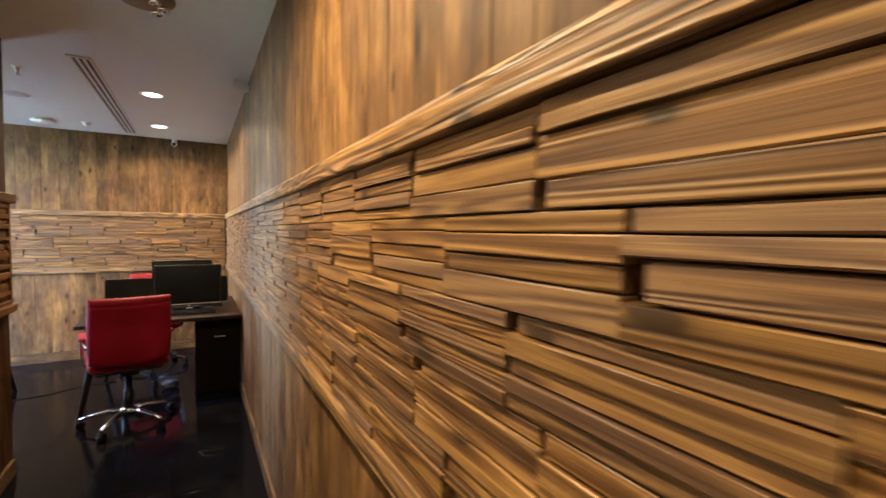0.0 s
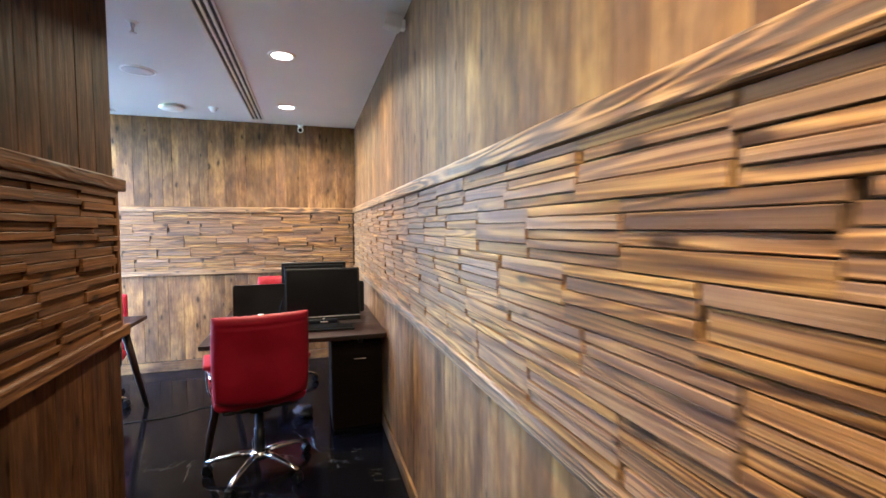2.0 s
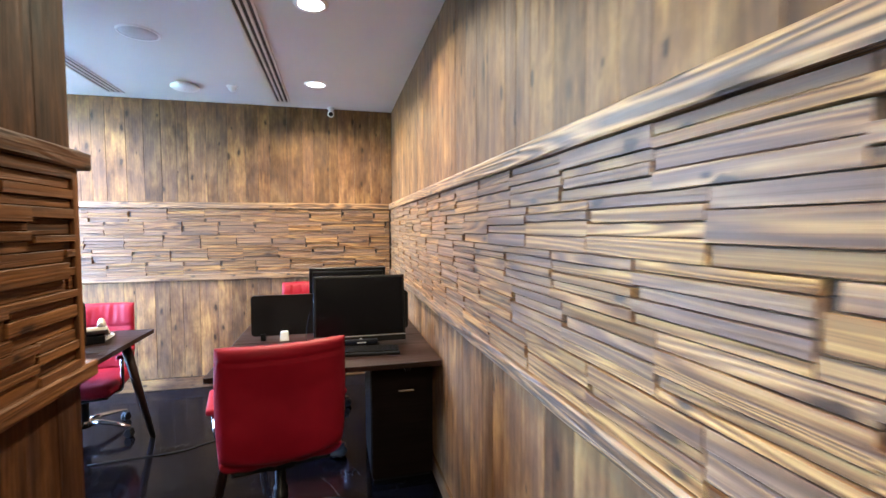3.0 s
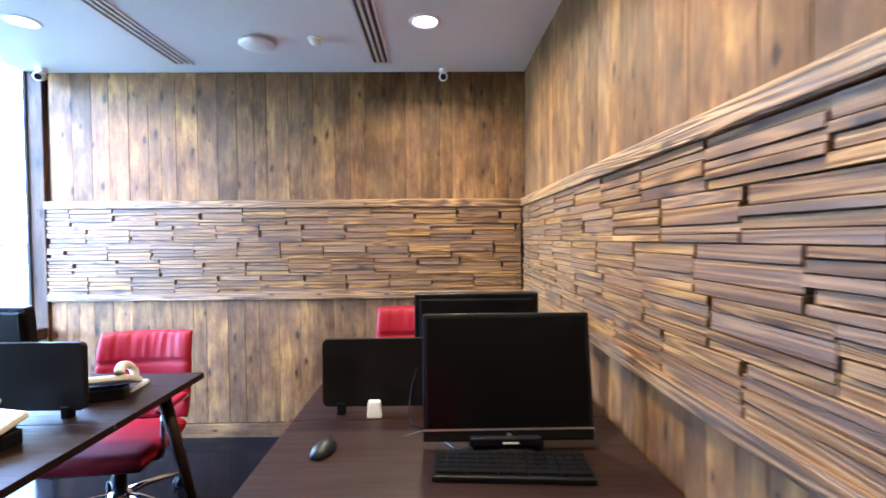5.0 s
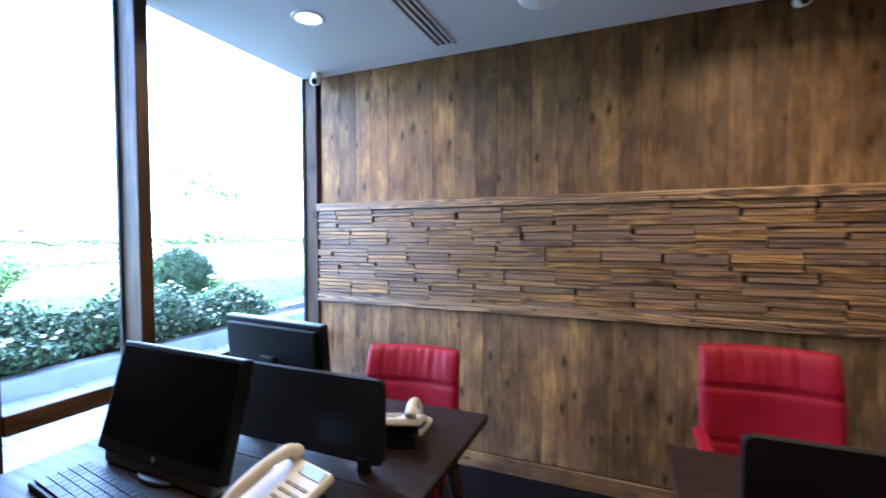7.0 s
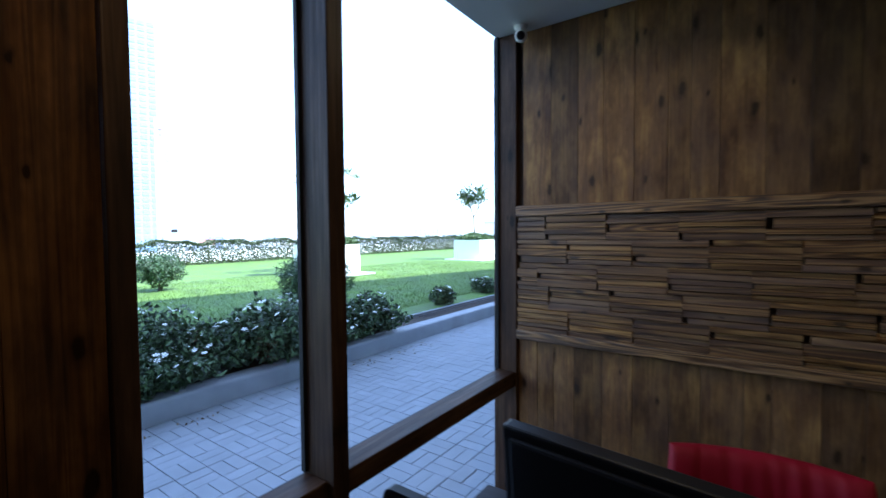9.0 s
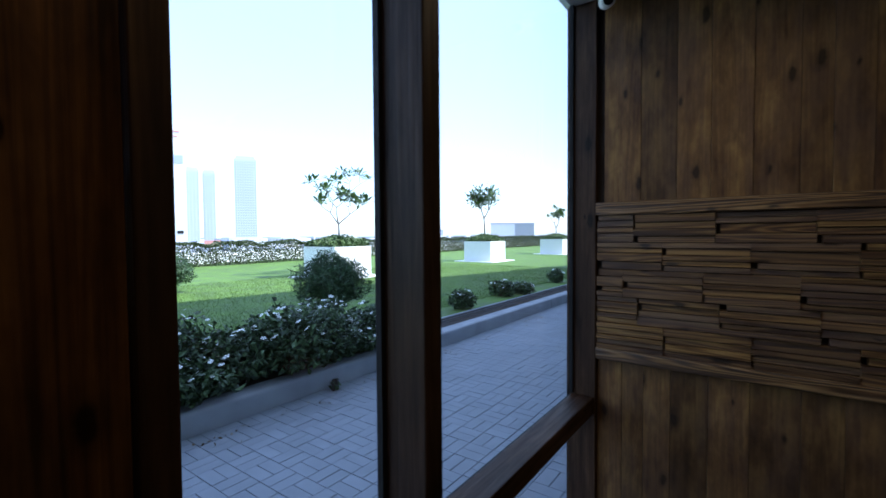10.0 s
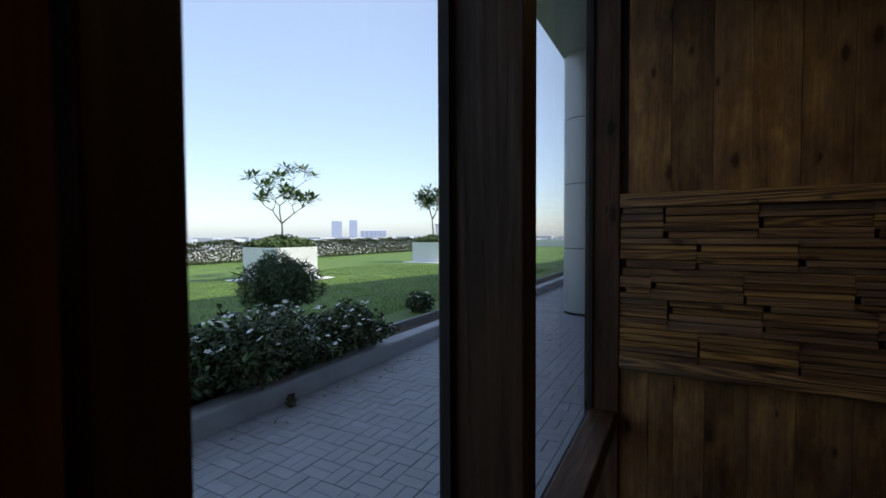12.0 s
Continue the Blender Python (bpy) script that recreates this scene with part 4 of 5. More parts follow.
bx(-3.19, -3.165, SIDE_Y[0] + 0.001, SIDE_Y[1] - 0.001, -0.05, 0.7, bm=fb)
tagged(part("facade", fb, CLADDING), "grey facade beside the window", "facade", kind="structure")
col = thing("round_column", "round column clad in pale metal panels on the paving", "column", Matrix.Translation((-4.40, 12.2, 0)))
for i in range(4):
    z0 = 0.05 + 1.22 * i
    part("panel", lathe([(0, z0), (0.43, z0), (0.43, z0 + 1.205), (0, z0 + 1.205)], 40), CLADDING, col, smooth=False)
part("core", lathe([(0, 0), (0.42, 0), (0.42, 4.9), (0, 4.9)], 40), BLACKMAT, col)


def planter(x, y, w, label):
    root = thing("planter", label, "planter", Matrix.Translation((x, y, LAWN)), "white planters")
    part("slab", bx(-w / 2 - 0.35, w / 2 + 0.35, -w / 2 - 0.35, w / 2 + 0.35, 0.0, 0.035, 0.006), PLASTER, root, "pale concrete slab")
    o = bmesh.new()
    for a in ((-w / 2, w / 2, -w / 2, -w / 2 + 0.08), (-w / 2, w / 2, w / 2 - 0.08, w / 2), (-w / 2, -w / 2 + 0.08, -w / 2 + 0.08, w / 2 - 0.08), (w / 2 - 0.08, w / 2, -w / 2 + 0.08, w / 2 - 0.08)):
        bx(*a, 0.035, 0.99, 0.006, bm=o)
    part("box", o, PLASTER, root)
    part("soil", bx(-w / 2 + 0.08, w / 2 - 0.08, -w / 2 + 0.08, w / 2 - 0.08, 0.04, 0.93), SOIL, root, "dark soil")


def groundcover(x, y, w, z, seed, label):
    rng = np.random.default_rng(seed)
    n = 3600
    c = np.stack([rng.uniform(-w / 2, w / 2, n), rng.uniform(-w / 2, w / 2, n), rng.uniform(0, 1, n)], 1)
    r = np.maximum(np.abs(c[:, 0]), np.abs(c[:, 1])) / (w / 2)
    c[:, 2] = c[:, 2] * 0.40 * (1 - 0.6 * r ** 2) + 0.03 * rng.normal(size=n)
    c += np.array([x, y, z])
    tagged(part("planter_shrub", leaves("planter_shrub", c, 0.15, 0.07, TREELEAF, rng, 0.5), LEAF), label, "shrub", "planter shrubs")


def frangipani(x, y, z, height, spread, seed, dense, label, stem=0.34, thick=0.042):
    """A forked bare tree with rosettes of long leaves at the tips."""
    rng = random.Random(seed)
    root = thing("tree", label, "tree", Matrix.Translation((x, y, z)), "small trees")
    wood_bm, tips = bmesh.new(), []

    def grow(p, d, length, r, depth):
        pts = [p]
        for k in range(3):
            d = (d + Vector((rng.uniform(-0.2, 0.2), rng.uniform(-0.2, 0.2), rng.uniform(0.0, 0.16)))).normalized()
            pts.append(pts[-1] + d * length / 3)
        tube(pts, [r, r * 0.9, r * 0.8, r * 0.68], 8, bm=wood_bm)
        if depth == 0:
            tips.append((pts[-1], d))
            return
        n = 2 if rng.random() < 0.75 else 3
        spin = rng.uniform(0, 6.28)
        for k in range(n):
            a = spin + 6.283 * k / n
            nd = (d * 0.7 + Vector((math.cos(a), math.sin(a), 0.05)) * rng.uniform(0.5, 0.95)).normalized()
            step = height * 0.25 if dense and depth == 4 else length
            grow(pts[-1], nd, step * rng.uniform(0.5, 0.95), r * 0.7, depth - 1)

    grow(Vector((0, 0, 0)), Vector((0.08, 0.05, 1)).normalized(), height * stem, thick, 4)
    sx = spread / max(0.2, max(abs(t.x) for t, _ in tips), max(abs(t.y) for t, _ in tips)) * 1.0
    sz = (height - 0.1) / max(t.z for t, _ in tips)
    fit_m = Matrix.Diagonal((sx, sx, sz, 1))
    bmesh.ops.transform(wood_bm, matrix=fit_m, verts=wood_bm.verts[:])
    part("trunk", wood_bm, BARK, root, smooth=True)
    verts, faces = [], []
    for tip, d in tips:
        for k in range(30 if dense else 17):
            p = fit_m @ tip
            if dense:
                p += Vector((rng.gauss(0, 0.1), rng.gauss(0, 0.1), rng.gauss(-0.14, 0.2)))
            a, e = rng.uniform(0, 6.283), rng.uniform(-0.35, 1.1)
            out = Vector((math.cos(a) * math.cos(e), math.sin(a) * math.cos(e), math.sin(e)))
            side = out.cross(Vector((0, 0, 1)))
            side = side.normalized() if side.length > 0.05 else Vector((1, 0, 0))
            ln, wd, o = rng.uniform(0.24, 0.40), rng.uniform(0.034, 0.056), len(verts)
            s = p + out * 0.02
            for q in (s, s + out * ln * 0.55 - side * wd, s + out * ln * 0.55 + side * wd, s + out * ln + Vector((0, 0, -0.04)), s + out * ln * 0.55 + Vector((0, 0, -0.008))):
                verts.append(tuple(q))
            faces += [(o, o + 1, o + 4), (o, o + 4, o + 2), (o + 1, o + 3, o + 4), (o + 4, o + 3, o + 2)]
    part("crown", from_arrays("crown", verts, faces, TREELEAF), TREELEAF, root, "long green leaves in rosettes")


for i, (x, y, hgt, spread, dense) in enumerate(((-13.45, 12.72, 2.85, 1.42, False), (-13.59, 22.25, 2.75, 0.66, True), (-13.36, 30.97, 2.3, 1.1, False))):
    planter(x, y, 1.5, "square white plastered planter on a pale slab in the lawn")
    groundcover(x, y, 1.44, LAWN + 0.93, 30 + i, "low green shrubs filling the white planter")
    frangipani(x, y, LAWN + 0.82, hgt, spread, 11 + 7 * i, dense, "young tree with forked bare branches in a white planter" if not dense else "young tree with a rounded leafy crown in a white planter", 0.5 if dense else 0.44, 0.075 if dense else 0.042)

# hedge along the parapet
rng = np.random.default_rng(5)
n = 60000
hc = np.stack([-22.85 + rng.uniform(-0.55, 0.55, n), rng.uniform(3, 50, n), rng.uniform(0.0, 1.0, n)], 1)
top = 1.0 + 0.07 * np.sin(hc[:, 1] * 2.3) + 0.05 * np.sin(hc[:, 1] * 5.1 + 1)
edge = rng.random(n) < 0.6
hc[edge, 0] = -22.3 + rng.normal(0, 0.05, edge.sum())
hc[:, 2] = LAWN + np.where(rng.random(n) < 0.3, top + rng.normal(0, 0.03, n), hc[:, 2] * top)
tagged(part("hedge", leaves("hedge", hc, 0.11, 0.06, HEDGELEAF, rng), HEDGELEAF), "clipped dark green hedge along the edge of the lawn", "hedge", kind="stuff")
hb = bmesh.new()
for i in range(64):
    tube([(-22.75 + random.uniform(-0.25, 0.25), 3 + 0.74 * i, LAWN), (-22.75, 3 + 0.74 * i + random.uniform(-0.2, 0.2), LAWN + 0.7)], [0.02, 0.01], 5, bm=hb)
tagged(part("hedge_stems", hb, BARK), "brown stems inside the hedge", "hedge", kind="stuff")


def shrub(name, x, y, z, rx, ry, rz, count, length, width, mat, seed, label, up=0.3, trunk=0.0, group=""):
    rng = np.random.default_rng(seed)
    root = thing(name, label, "shrub", Matrix.Translation((x, y, z)), group)
    d = rng.normal(size=(count, 3))
    d /= np.linalg.norm(d, axis=1)[:, None]
    lump = 1 + 0.16 * np.sin(5 * d[:, 0] + seed) + 0.14 * np.sin(6 * d[:, 1] + 2 * d[:, 2] + seed * 2)
    c = d * (rng.random(count) ** 0.45 * lump)[:, None] * np.array([rx, ry, rz]) + np.array([0, 0, rz * 0.95 + trunk])
    part("foliage", leaves("foliage", c, length, width, mat, rng, up), mat, root)
    st = bmesh.new()
    r = random.Random(seed)
    for i in range(9 if trunk == 0 else 3):
        a = r.uniform(0, 6.28)
        e = Vector((math.cos(a) * rx * 0.6, math.sin(a) * ry * 0.6, rz * 1.1 + trunk))
        tube([(0.03 * math.cos(a), 0.03 * math.sin(a), -0.03), e * 0.5 + Vector((0, 0, 0.08)), e], [0.012 + 0.02 * (trunk > 0), 0.01, 0.004], 6, bm=st)
    part("stems", st, BARK, root)
    return root


shrub("feathery_bush", -8.0, 7.95, LAWN, 0.54, 0.54, 0.42, 8000, 0.16, 0.015, FEATHER, 3, "dense rounded bush with narrow feathery leaves in the bed", 0.5, 0.22)
shrub("clipped_tree", -13.6, 7.75, LAWN, 0.55, 0.55, 0.36, 3500, 0.12, 0.03, FEATHER, 8, "small clipped bush on a short stem in the lawn", 0.4, 0.16)
rr = random.Random(21)
bed = [(-6.24 + rr.uniform(-0.12, 0.12) - 0.5 * (i % 2) - 0.45 * (i % 3 == 2 and i < 11), 3.17 + 0.27 * i + rr.uniform(-0.1, 0.1)) for i in range(18)] + [(-6.28 + rr.uniform(-0.06, 0.06), 3.32 + 0.43 * i) for i in range(11)] + [(-6.82, 9.97), (-6.95, 11.7), (-6.75, 12.3), (-6.98, 14.9)]
FLOWER = bmesh.new()
for k in range(5):
    a = 2 * math.pi * k / 5
    c0 = FLOWER.verts.new((0, 0, 0))
    ring = [FLOWER.verts.new((0.021 * math.cos(a + s) * f, 0.021 * math.sin(a + s) * f, 0.003)) for s, f in ((-0.5, 0.7), (-0.28, 1.05), (0.28, 1.05), (0.5, 0.7))]
    FLOWER.faces.new([c0] + ring)
FLOWER = mesh_of(FLOWER, "flower", PETAL)
for i, (x, y) in enumerate(bed):
    small = 0.72 if y > 9 else 1.0          # the shrubs further on stand alone and are smaller
    rz = rr.choice((0.14, 0.19, 0.24, 0.24 if y > 6.5 else 0.31)) * rr.uniform(0.9, 1.1) * small
    rx, ry = rr.uniform(0.28, 0.44) * small, rr.uniform(0.28, 0.44) * small
    s = shrub("flowering_shrub", x, y, LAWN, rx, ry, rz, 900, 0.085, 0.042, LEAF, 50 + i, "low leafy shrub with small white flowers in the bed", 0.45, group="flowering shrubs")
    for k in range(20):
        a, e = rr.uniform(0, 6.28), rr.uniform(0.2, 1.35)
        f = part("flower", FLOWER, PETAL, s, "white five-petalled flower")
        f.matrix_local = Matrix.Translation((rx * 1.02 * math.cos(a) * math.cos(e), ry * 1.02 * math.sin(a) * math.cos(e), rz * 0.95 + rz * 1.12 * math.sin(e))) @ pose(0, 0, 0, rr.uniform(-35, 35), rr.uniform(-10, 40), rr.uniform(0, 360)) @ Matrix.Scale(rr.uniform(0.95, 1.5), 4)
for k in range(3):
    tagged(part("irrigation_pipe", tube([(-6.24 - 0.085 * k, 8.6, LAWN + 0.02), (-6.24 - 0.085 * k, 30, LAWN + 0.02)], 0.010, 6), plain("grey_pipe", (0.13, 0.12, 0.12), 0.6), smooth=True), "thin grey irrigation pipe lying along the bed", "pipe", "irrigation pipes")
weed = shrub("weed", -5.84, 6.16, 0.0, 0.06, 0.06, 0.05, 60, 0.06, 0.03, LEAF, 77, "small weed sprouting from the paving by the kerb", 0.5)
lit = np.random.default_rng(9)
lc = np.stack([-5.8 + np.abs(lit.normal(0, 0.14, 110)), lit.uniform(4.0, 11, 110), np.full(110, 0.008)], 1)
tagged(part("fallen_leaves", leaves("fallen_leaves", lc, 0.035, 0.018, leaf_material("dry_leaf", (0.10, 0.06, 0.03), (0.25, 0.18, 0.10)), lit, 0.0), PETAL), "dry fallen leaves along the kerb", "leaves", kind="stuff")

# grass blades where the lawn lies nearest
rng = np.random.default_rng(6)
n = 90000
gy = 4 + 16 * rng.random(n) ** 1.2
gx = -7.1 - 8.0 * rng.random(n) ** 1.3
gh = rng.uniform(0.02, 0.05, n)
ga = rng.uniform(0, 6.28, n)
lean = rng.normal(0, 0.018, (n, 2))
v = np.stack([np.stack([gx - 0.004 * np.cos(ga), gy - 0.004 * np.sin(ga), np.full(n, LAWN - 0.006)], 1), np.stack([gx + 0.004 * np.cos(ga), gy + 0.004 * np.sin(ga), np.full(n, LAWN - 0.006)], 1), np.stack([gx + lean[:, 0], gy + lean[:, 1], LAWN + gh], 1)], 1).reshape(-1, 3)
tagged(part("grass", from_arrays("grass", v, np.arange(3 * n).reshape(-1, 3), BLADE), BLADE), "short green grass blades of the lawn", "grass", kind="stuff")

# ---------------------------------------------------------------- city in the distance


def away(az, dist):
    return -2.68 - dist * math.sin(radians(az + 3.4)), 3.41 + dist * math.cos(radians(az + 3.4))


def tower(name, az0, az1, dist, top, skin, glass_mat, floors, bays, label, depth=None, crown=0.0, ww=0.33, hh=0.3, off=0.0):
    """A high-rise facing the terrace, with rows of windows on two faces."""
    x, y = away((az0 + az1) / 2, dist)
    w = dist * radians(abs(az0 - az1))
    d = depth or w
    root = thing(name, label, "building", Matrix.Translation((x, y, -18)) @ pose(0, 0, 0, 0, 0, (az0 + az1) / 2 + 3.4), "distant towers")
    h = top + 18
    part("wall", bx(-w / 2, w / 2, 0, d, 0, h, w * 0.01, 1), skin, root)
    if crown:
        part("crown", bx(-w * 0.42, w * 0.42, d * 0.1, d * 0.8, h, h + crown), skin, root)
    fh, bw = (h - 6) / floors, w / bays
    me = mesh_of(bx(-bw * ww, bw * ww, -w * 0.006, w * 0.004, -fh * hh, fh * hh), "window", glass_mat)
    count = 0
    rest = bmesh.new()
    for f in range(floors):
        for k in range(bays):
            px, pz = -w / 2 + bw * (k + 0.5 + off), 3 + fh * (f + 0.5)
            if count < 120:
                o = part("window", me, glass_mat, root)
                o.location = (px, 0, pz)
                count += 1
            else:
                bx(px - bw * ww, px + bw * ww, -w * 0.006, w * 0.004, pz - fh * hh, pz + fh * hh, bm=rest)
    if count >= 120:
        tagged(part("window_rows", rest, glass_mat, root), kind="stuff")
    else:
        rest.free()
    return root


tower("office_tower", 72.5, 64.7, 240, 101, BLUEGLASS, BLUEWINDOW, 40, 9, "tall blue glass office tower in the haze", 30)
wt = tower("hotel_block", 65.1, 62.8, 190, 44.0, TOWERWHITE, TOWERGLASS, 6, 1, "white hotel block with a red sign and narrow windows", 14, 0.0, 0.06, 0.46, -0.27)
part("window_band", bx(-0.6, 2.9, -0.2, 0.1, 46.5, 49.5), TOWERGLASS, wt)
part("sign", bx(-2.4, 2.0, -0.25, -0.1, 57.9, 58.4), SIGNRED, wt, "red sign bar")
part("sign", bx(-2.0, 1.4, -0.25, -0.1, 56.1, 56.6), SIGNRED, wt, "red sign bar")
part("sign", bx(0.6, 2.6, -0.25, -0.1, 20.5, 21.6), BLACKMAT, wt, "dark sign bar")
tower("apartment_tower", 62.9, 61.55, 900, 120, TOWERSKIN, TOWERGLASS, 30, 4, "slender apartment tower, haze put into its pale colour", crown=4)
tower("apartment_tower", 61.2, 59.9, 940, 122, TOWERSKIN, TOWERGLASS, 30, 4, "slender apartment tower, haze put into its pale colour", crown=4)
tower("lattice_tower", 57.9, 55.5, 700, 113, TOWERSKIN, TOWERGLASS, 34, 9, "tower with a fine lattice facade, haze put into its pale colour", crown=4)
tower("distant_block", 39.4, 38.1, 2400, 80, HAZESKIN, TOWERSKIN, 12, 4, "distant block on the horizon, haze put into its colour")
tower("distant_block", 37.2, 36.2, 2500, 88, HAZESKIN, TOWERSKIN, 12, 3, "distant block on the horizon, haze put into its colour")
tower("distant_block", 35.8, 32.5, 2500, 30, HAZESKIN, TOWERSKIN, 5, 6, "low distant block on the horizon, haze put into its colour")
rl = random.Random(31)
low = bmesh.new()
for i in range(240):
    x, y = away(rl.uniform(2, 75), rl.uniform(350, 2600))
    w, h = rl.uniform(10, 45), rl.uniform(4, 15)
    bx(x - w, x + w, y - w * 0.6, y + w * 0.6, -18, -18 + h, bm=low)
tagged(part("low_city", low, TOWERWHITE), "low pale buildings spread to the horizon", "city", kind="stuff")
bb_ = thing("billboard", "red billboard on a post beyond the hedge", "billboard", Matrix.Translation((*away(60.3, 150), -18)) @ pose(0, 0, 0, 0, 0, 60))
part("post", tube([(0, 0, 0), (0, 0, 16)], 0.4, 8), STEEL, bb_)
part("board", bx(-2.2, 2.2, -0.3, 0.3, 16.4, 18.2), SIGNRED, bb_)
wbk = thing("site_building", "low white flat-roofed building beyond the hedge", "building", Matrix.Translation((*away(56.8, 160), -18)) @ pose(0, 0, 0, 0, 0, 57))
part("wall", bx(-5, 5, 0, 8, 0, 19), TOWERWHITE, wbk)
part("side", bx(-7.2, -5, 0.3, 8, 0, 19), TOWERGLASS, wbk)
gp = thing("glass_pavilion", "glass-walled building with a flat white roof beyond the hedge", "building", Matrix.Translation((-30.2, 57.8, -18)) @ pose(0, 0, 0, 0, 0, 27.0) @ Matrix.Diagonal((0.8, 1, 1, 1)))
part("roof", bx(-3.8, 3.8, -0.1, 6, 20.9, 21.07), TOWERWHITE, gp)
# Matte white: the sky's reflection in the glass is put into the colour.
part("glazing", bx(-3.7, 0.4, 0, 5.9, 0, 20.9), PLASTER, gp, "glass panel, pale sky reflection put into its colour")
part("glazing", bx(0.55, 3.7, 0, 5.9, 0, 20.9), CLADDING, gp, "blue glass panel")
part("mullion", bx(0.4, 0.55, -0.04, 5.9, 0, 20.9), TOWERWHITE, gp)

# ---------------------------------------------------------------- pieces: planks, battens, pavers


def plank_mesh(length, width, mat=PLANK, thick=0.014):
    return mesh_of(bx(0, length, 0, thick, -width / 2, width / 2, 0.0012, 1), "plank", mat)


def plank_wall(owner, frame_m, a, b, z0, z1, seed, mat=PLANK):
    """Upright boards side by side; boards of one width share a mesh."""
    r = random.Random(seed)
    widths = (0.088, 0.104, 0.12, 0.136, 0.152)
    meshes = {w: plank_mesh(z1 - z0, w - 0.0012, mat) for w in widths}
    x = a
    while x < b - 0.03:
        w = r.choice(widths)
        if x + w > b:
            w = b - x
            me = plank_mesh(z1 - z0, w - 0.0012, mat)
        else:
            me = meshes[w]
        o = part("plank", me, PLANK, owner)
        o.matrix_local = frame_m @ Matrix.Translation((x + w / 2, r.uniform(-0.001, 0.001), z0)) @ UPRIGHT
        x += w


plank_wall(wall_east, EASTM, -3.0, 5.304, rail_hi[1], CEIL_Z, 1)
plank_wall(wall_east, EASTM, -3.0, 5.304, 0.106, rail_lo[0], 2)
plank_wall(wall_north, NORTHM, -EAST + 0.016, 3.003, rail_hi[1], CEIL_Z, 3)
plank_wall(wall_north, NORTHM, -EAST + 0.016, 3.003, 0.106, rail_lo[0], 4)
plank_wall(wall_west, WESTM, -3.498, -SOUTH, 0.106, CEIL_Z, 5, STAINED_SHADED)
plank_wall(partition, PARTM, -2.5, -1.43, rail_hi[1], CEIL_Z, 6, STAINED_SHADED)
plank_wall(partition, PARTM, -2.5, -1.43, 0.106, rail_lo[0], 7, STAINED_SHADED)

ROWS_N = 5
ROW_H = (rail_hi[0] - rail_lo[1]) / ROWS_N
OFFSETS = (0.0, 0.374, 0.864, 0.055, 0.396)
SPLITS = ((0.22, 0.48, 0.72), (0.34, 0.56, 0.80), (0.18, 0.36, 0.74), (0.18, 0.40, 0.60, 0.82), (0.30, 0.62, 0.80), (0.24, 0.46, 0.64), (0.20, 0.38, 0.56, 0.80), (0.28, 0.70))


def batten_bm(length, height, depth, r, bm=None, at=None):
    """A rough-sawn batten: chamfered, with an uneven front."""
    b = bmesh.new()
    n = 4
    c = 0.0016
    prof = [(0, 0), (depth - c, 0), (depth, c), (depth, height - c), (depth - c, height), (0, height)]
    rings = []
    for i in range(n + 1):
        x = length * i / n
        wob = [r.uniform(-0.0009, 0.0009) for _ in prof]
        rings.append([b.verts.new((x, y + (w if y > 0 else 0), z + (w * 0.5 if y > 0 else 0))) for (y, z), w in zip(prof, wob)])
    for p, q in zip(rings, rings[1:]):
        for k in range(len(prof) - 1):
            b.faces.new((p[k], q[k], q[k + 1], p[k + 1]))
    b.faces.new(rings[0])
    b.faces.new(rings[-1][::-1])
    bmesh.ops.recalc_face_normals(b, faces=b.faces[:])
    if at is not None:
        bmesh.ops.transform(b, matrix=at, verts=b.verts[:])
    return join(bm, b)


BANK = {}


def batten_mesh(length, height, r, mat):
    key = round(length, 4), round(height, 4), r.randrange(4), mat.name
    if key not in BANK:
        BANK[key] = mesh_of(batten_bm(length, height - 0.0024, 0.03, r), "batten", mat)
    return BANK[key]


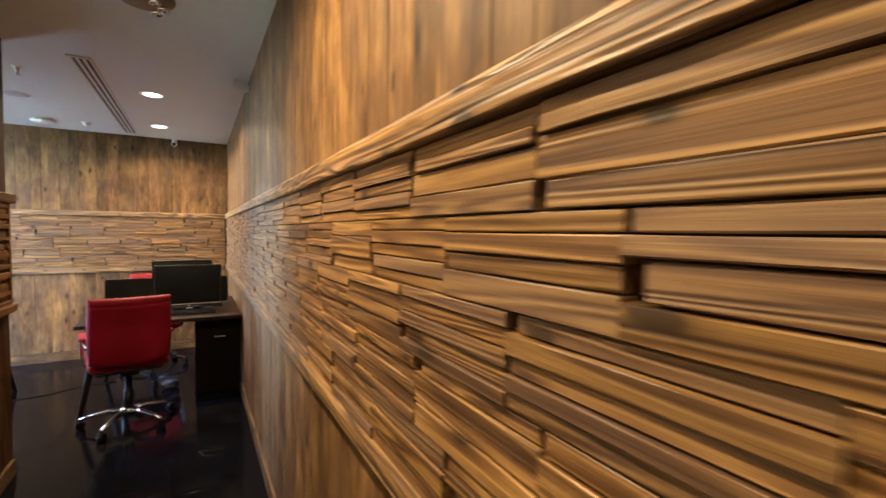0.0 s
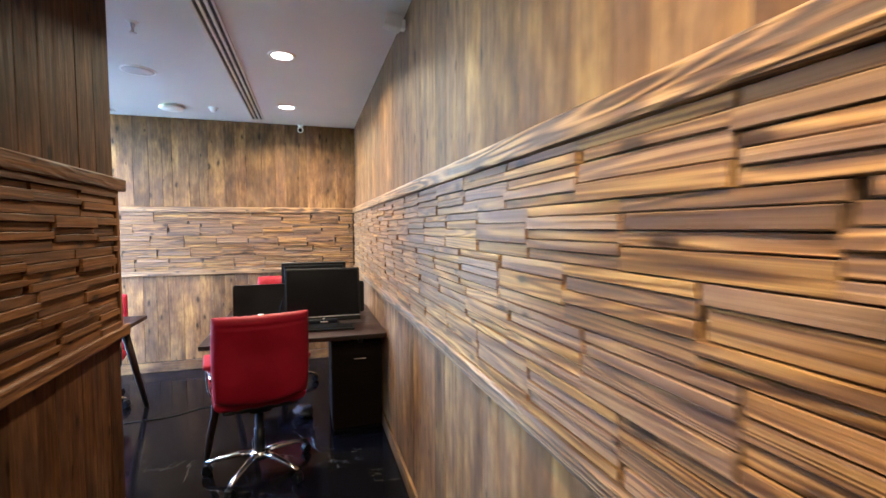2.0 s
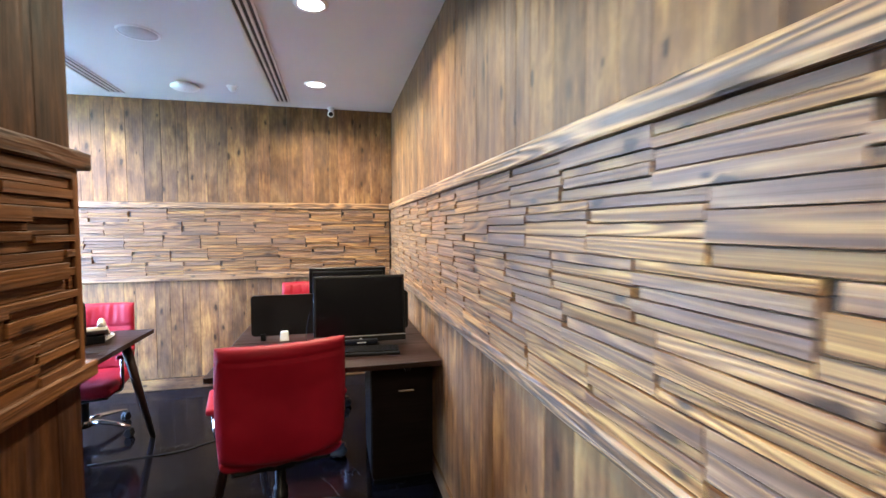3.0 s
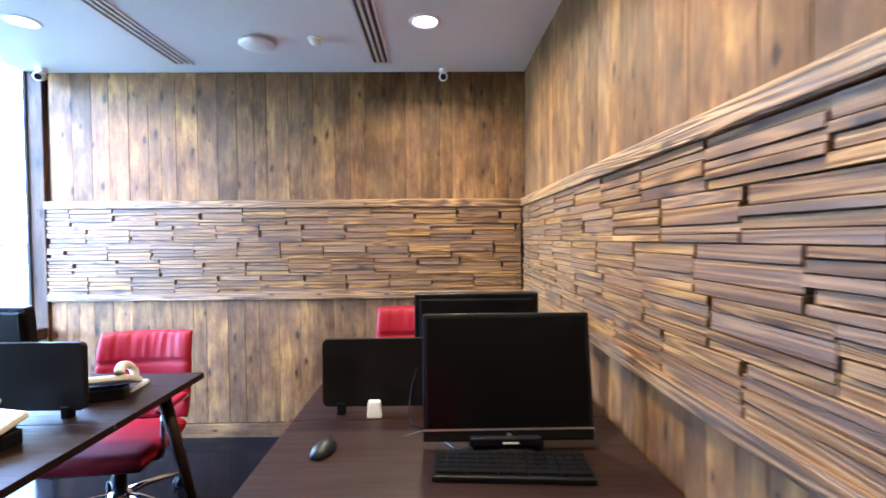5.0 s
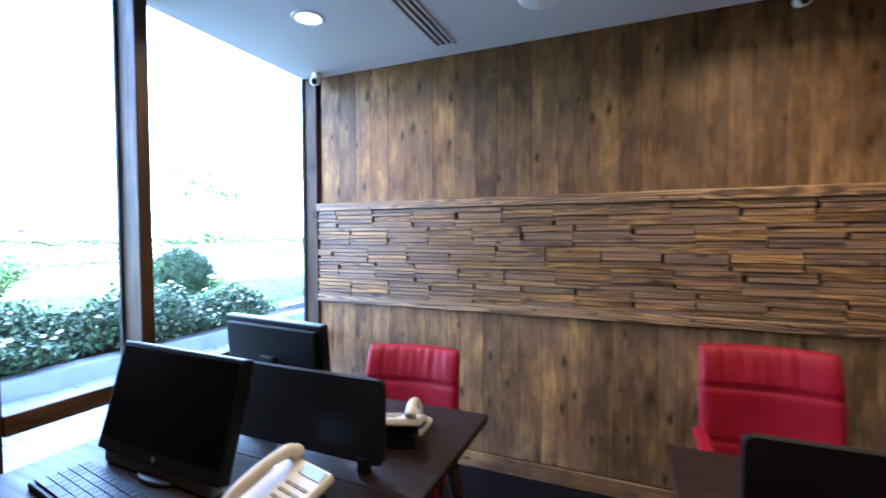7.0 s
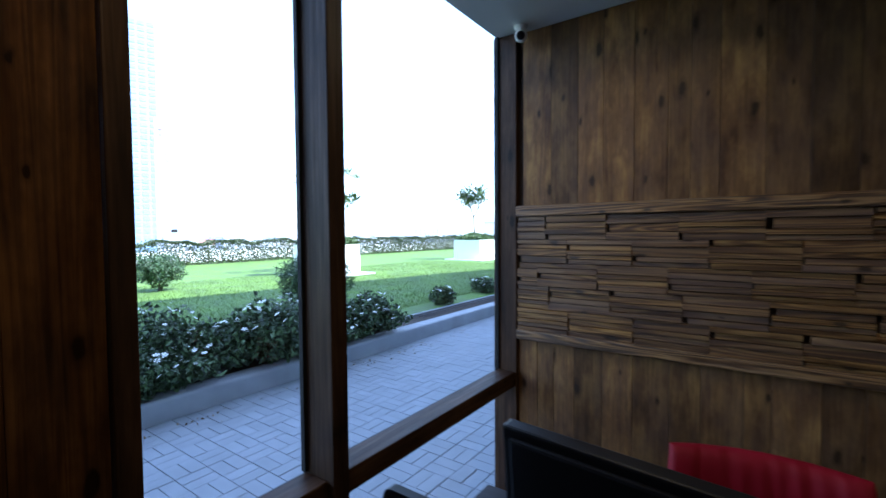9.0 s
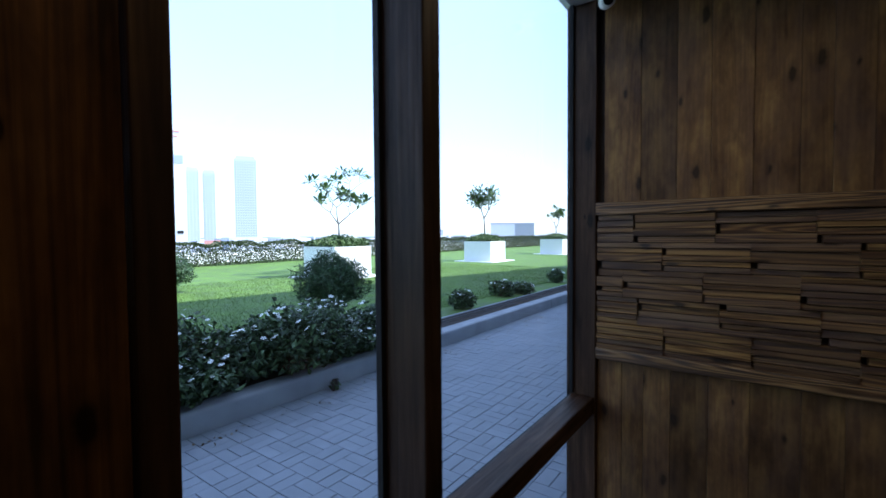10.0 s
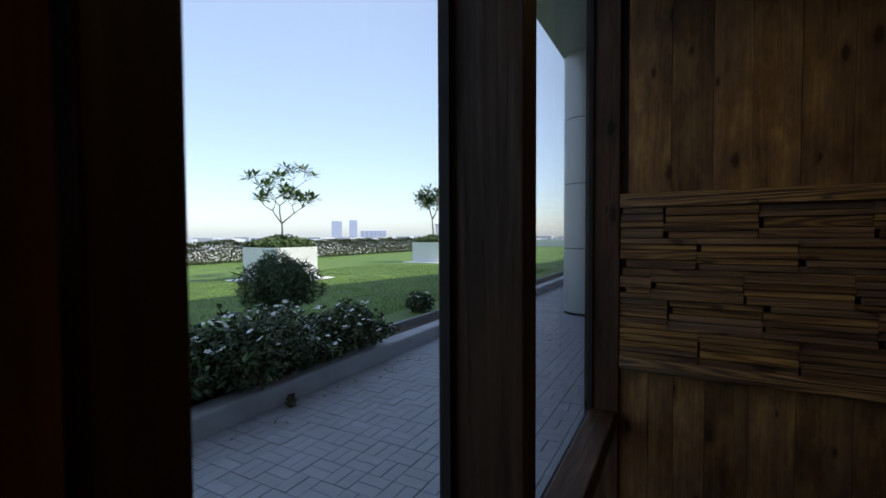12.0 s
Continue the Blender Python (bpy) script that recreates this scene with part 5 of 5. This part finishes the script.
def batten_band(owner, frame_m, a, b, tile, phase, single, seed, mat=BATTEN, lift=1.0):
    """Rows of stacked battens in staggered groups; those in the stretch `single` are parts."""
    r = random.Random(seed)
    rest = bmesh.new()
    for row in range(ROWS_N):
        z_base = rail_hi[0] - (row + 1) * ROW_H
        x = a - tile * ((phase + OFFSETS[row]) % 1.0)
        last = -1
        while x < b - 0.012:
            pick = r.choice([k for k in range(len(SPLITS)) if k != last])
            last = pick
            cuts, skip, odd = (0.0, *SPLITS[pick], 1.0), r.uniform(-0.002, 0.002), r.randrange(2)
            notch = r.randrange(len(cuts) + 1)          # in most groups one batten stops short
            for k in range(len(cuts) - 1):
                h = ROW_H * (cuts[k + 1] - cuts[k])
                gap = r.choice((0.018, 0.022, 0.026)) if k == notch else r.choice((0.0008, 0.0008, 0.0008, 0.010))
                left = gap * 0.1
                x0, x1 = max(x, a), min(x + tile, b)
                proud = skip + (r.uniform(0.002, 0.006) if (k + odd) % 2 else r.uniform(-0.006, -0.001))
                at = Matrix.Translation((x0 + left, proud * lift, z_base + ROW_H * cuts[k]))
                if x1 - x0 < 0.03:
                    continue
                if single[0] <= x0 <= single[1]:
                    part("batten", batten_mesh(x1 - x0 - gap, h, r, mat), mat, owner).matrix_local = frame_m @ at
                else:
                    batten_bm(x1 - x0 - gap, h - 0.0024, 0.03, r, rest, at)
            x += tile
    if len(rest.verts):
        rows = part("batten_row", rest, mat, owner)
        rows.matrix_local = frame_m
        tagged(rows, kind="stuff")
    else:
        rest.free()


batten_band(wall_east, EASTM, -3.0, 5.29, 0.3185, 0.573, (-0.2, 2.6), 8, lift=0.65)
batten_band(wall_north, NORTHM, -EAST + 0.045, 3.002, 0.3005, 0.47, (-9, 9), 9, lift=0.95)
batten_band(partition, PARTM, -2.466, -1.504, 0.302, 0.0, (-9, 9), 10, STAINED_SHADED_BATTEN, 1.5)

# basket-weave paving
rp = random.Random(12)
L, W = 0.2, 0.1
proto = mesh_of(bx(-L / 2 + 0.0019, L / 2 - 0.0019, -W / 2 + 0.0019, W / 2 - 0.0019, -0.05, 0.0, 0.003, 1), "paver", PAVER)
far_v, far_f = [], []
pv = [v.co.copy() for v in proto.vertices]
pf = [tuple(p.vertices) for p in proto.polygons]
for iy in range(-5, 120):
    for ix in range(14):
        for k in range(2):
            cx, cy = -5.94 + L * (ix + 0.5), 3.0 + L * (iy + 0.5)
            if (ix + iy) % 2:
                m = Matrix.Translation((cx, cy - W / 2 + W * k, rp.uniform(-0.002, 0.002)))
            else:
                m = Matrix.Translation((cx - W / 2 + W * k, cy, rp.uniform(-0.002, 0.002))) @ pose(0, 0, 0, 0, 0, 90)
            if 8 <= iy < 19:
                part("paver", proto, PAVER, pavement).matrix_local = m
            else:
                o = len(far_v)
                far_v += [tuple(m @ c) for c in pv]
                far_f += [tuple(q + o for q in f) for f in pf]
tagged(part("far_paving", from_arrays("far_paving", far_v, far_f, PAVER), PAVER, pavement), kind="stuff")
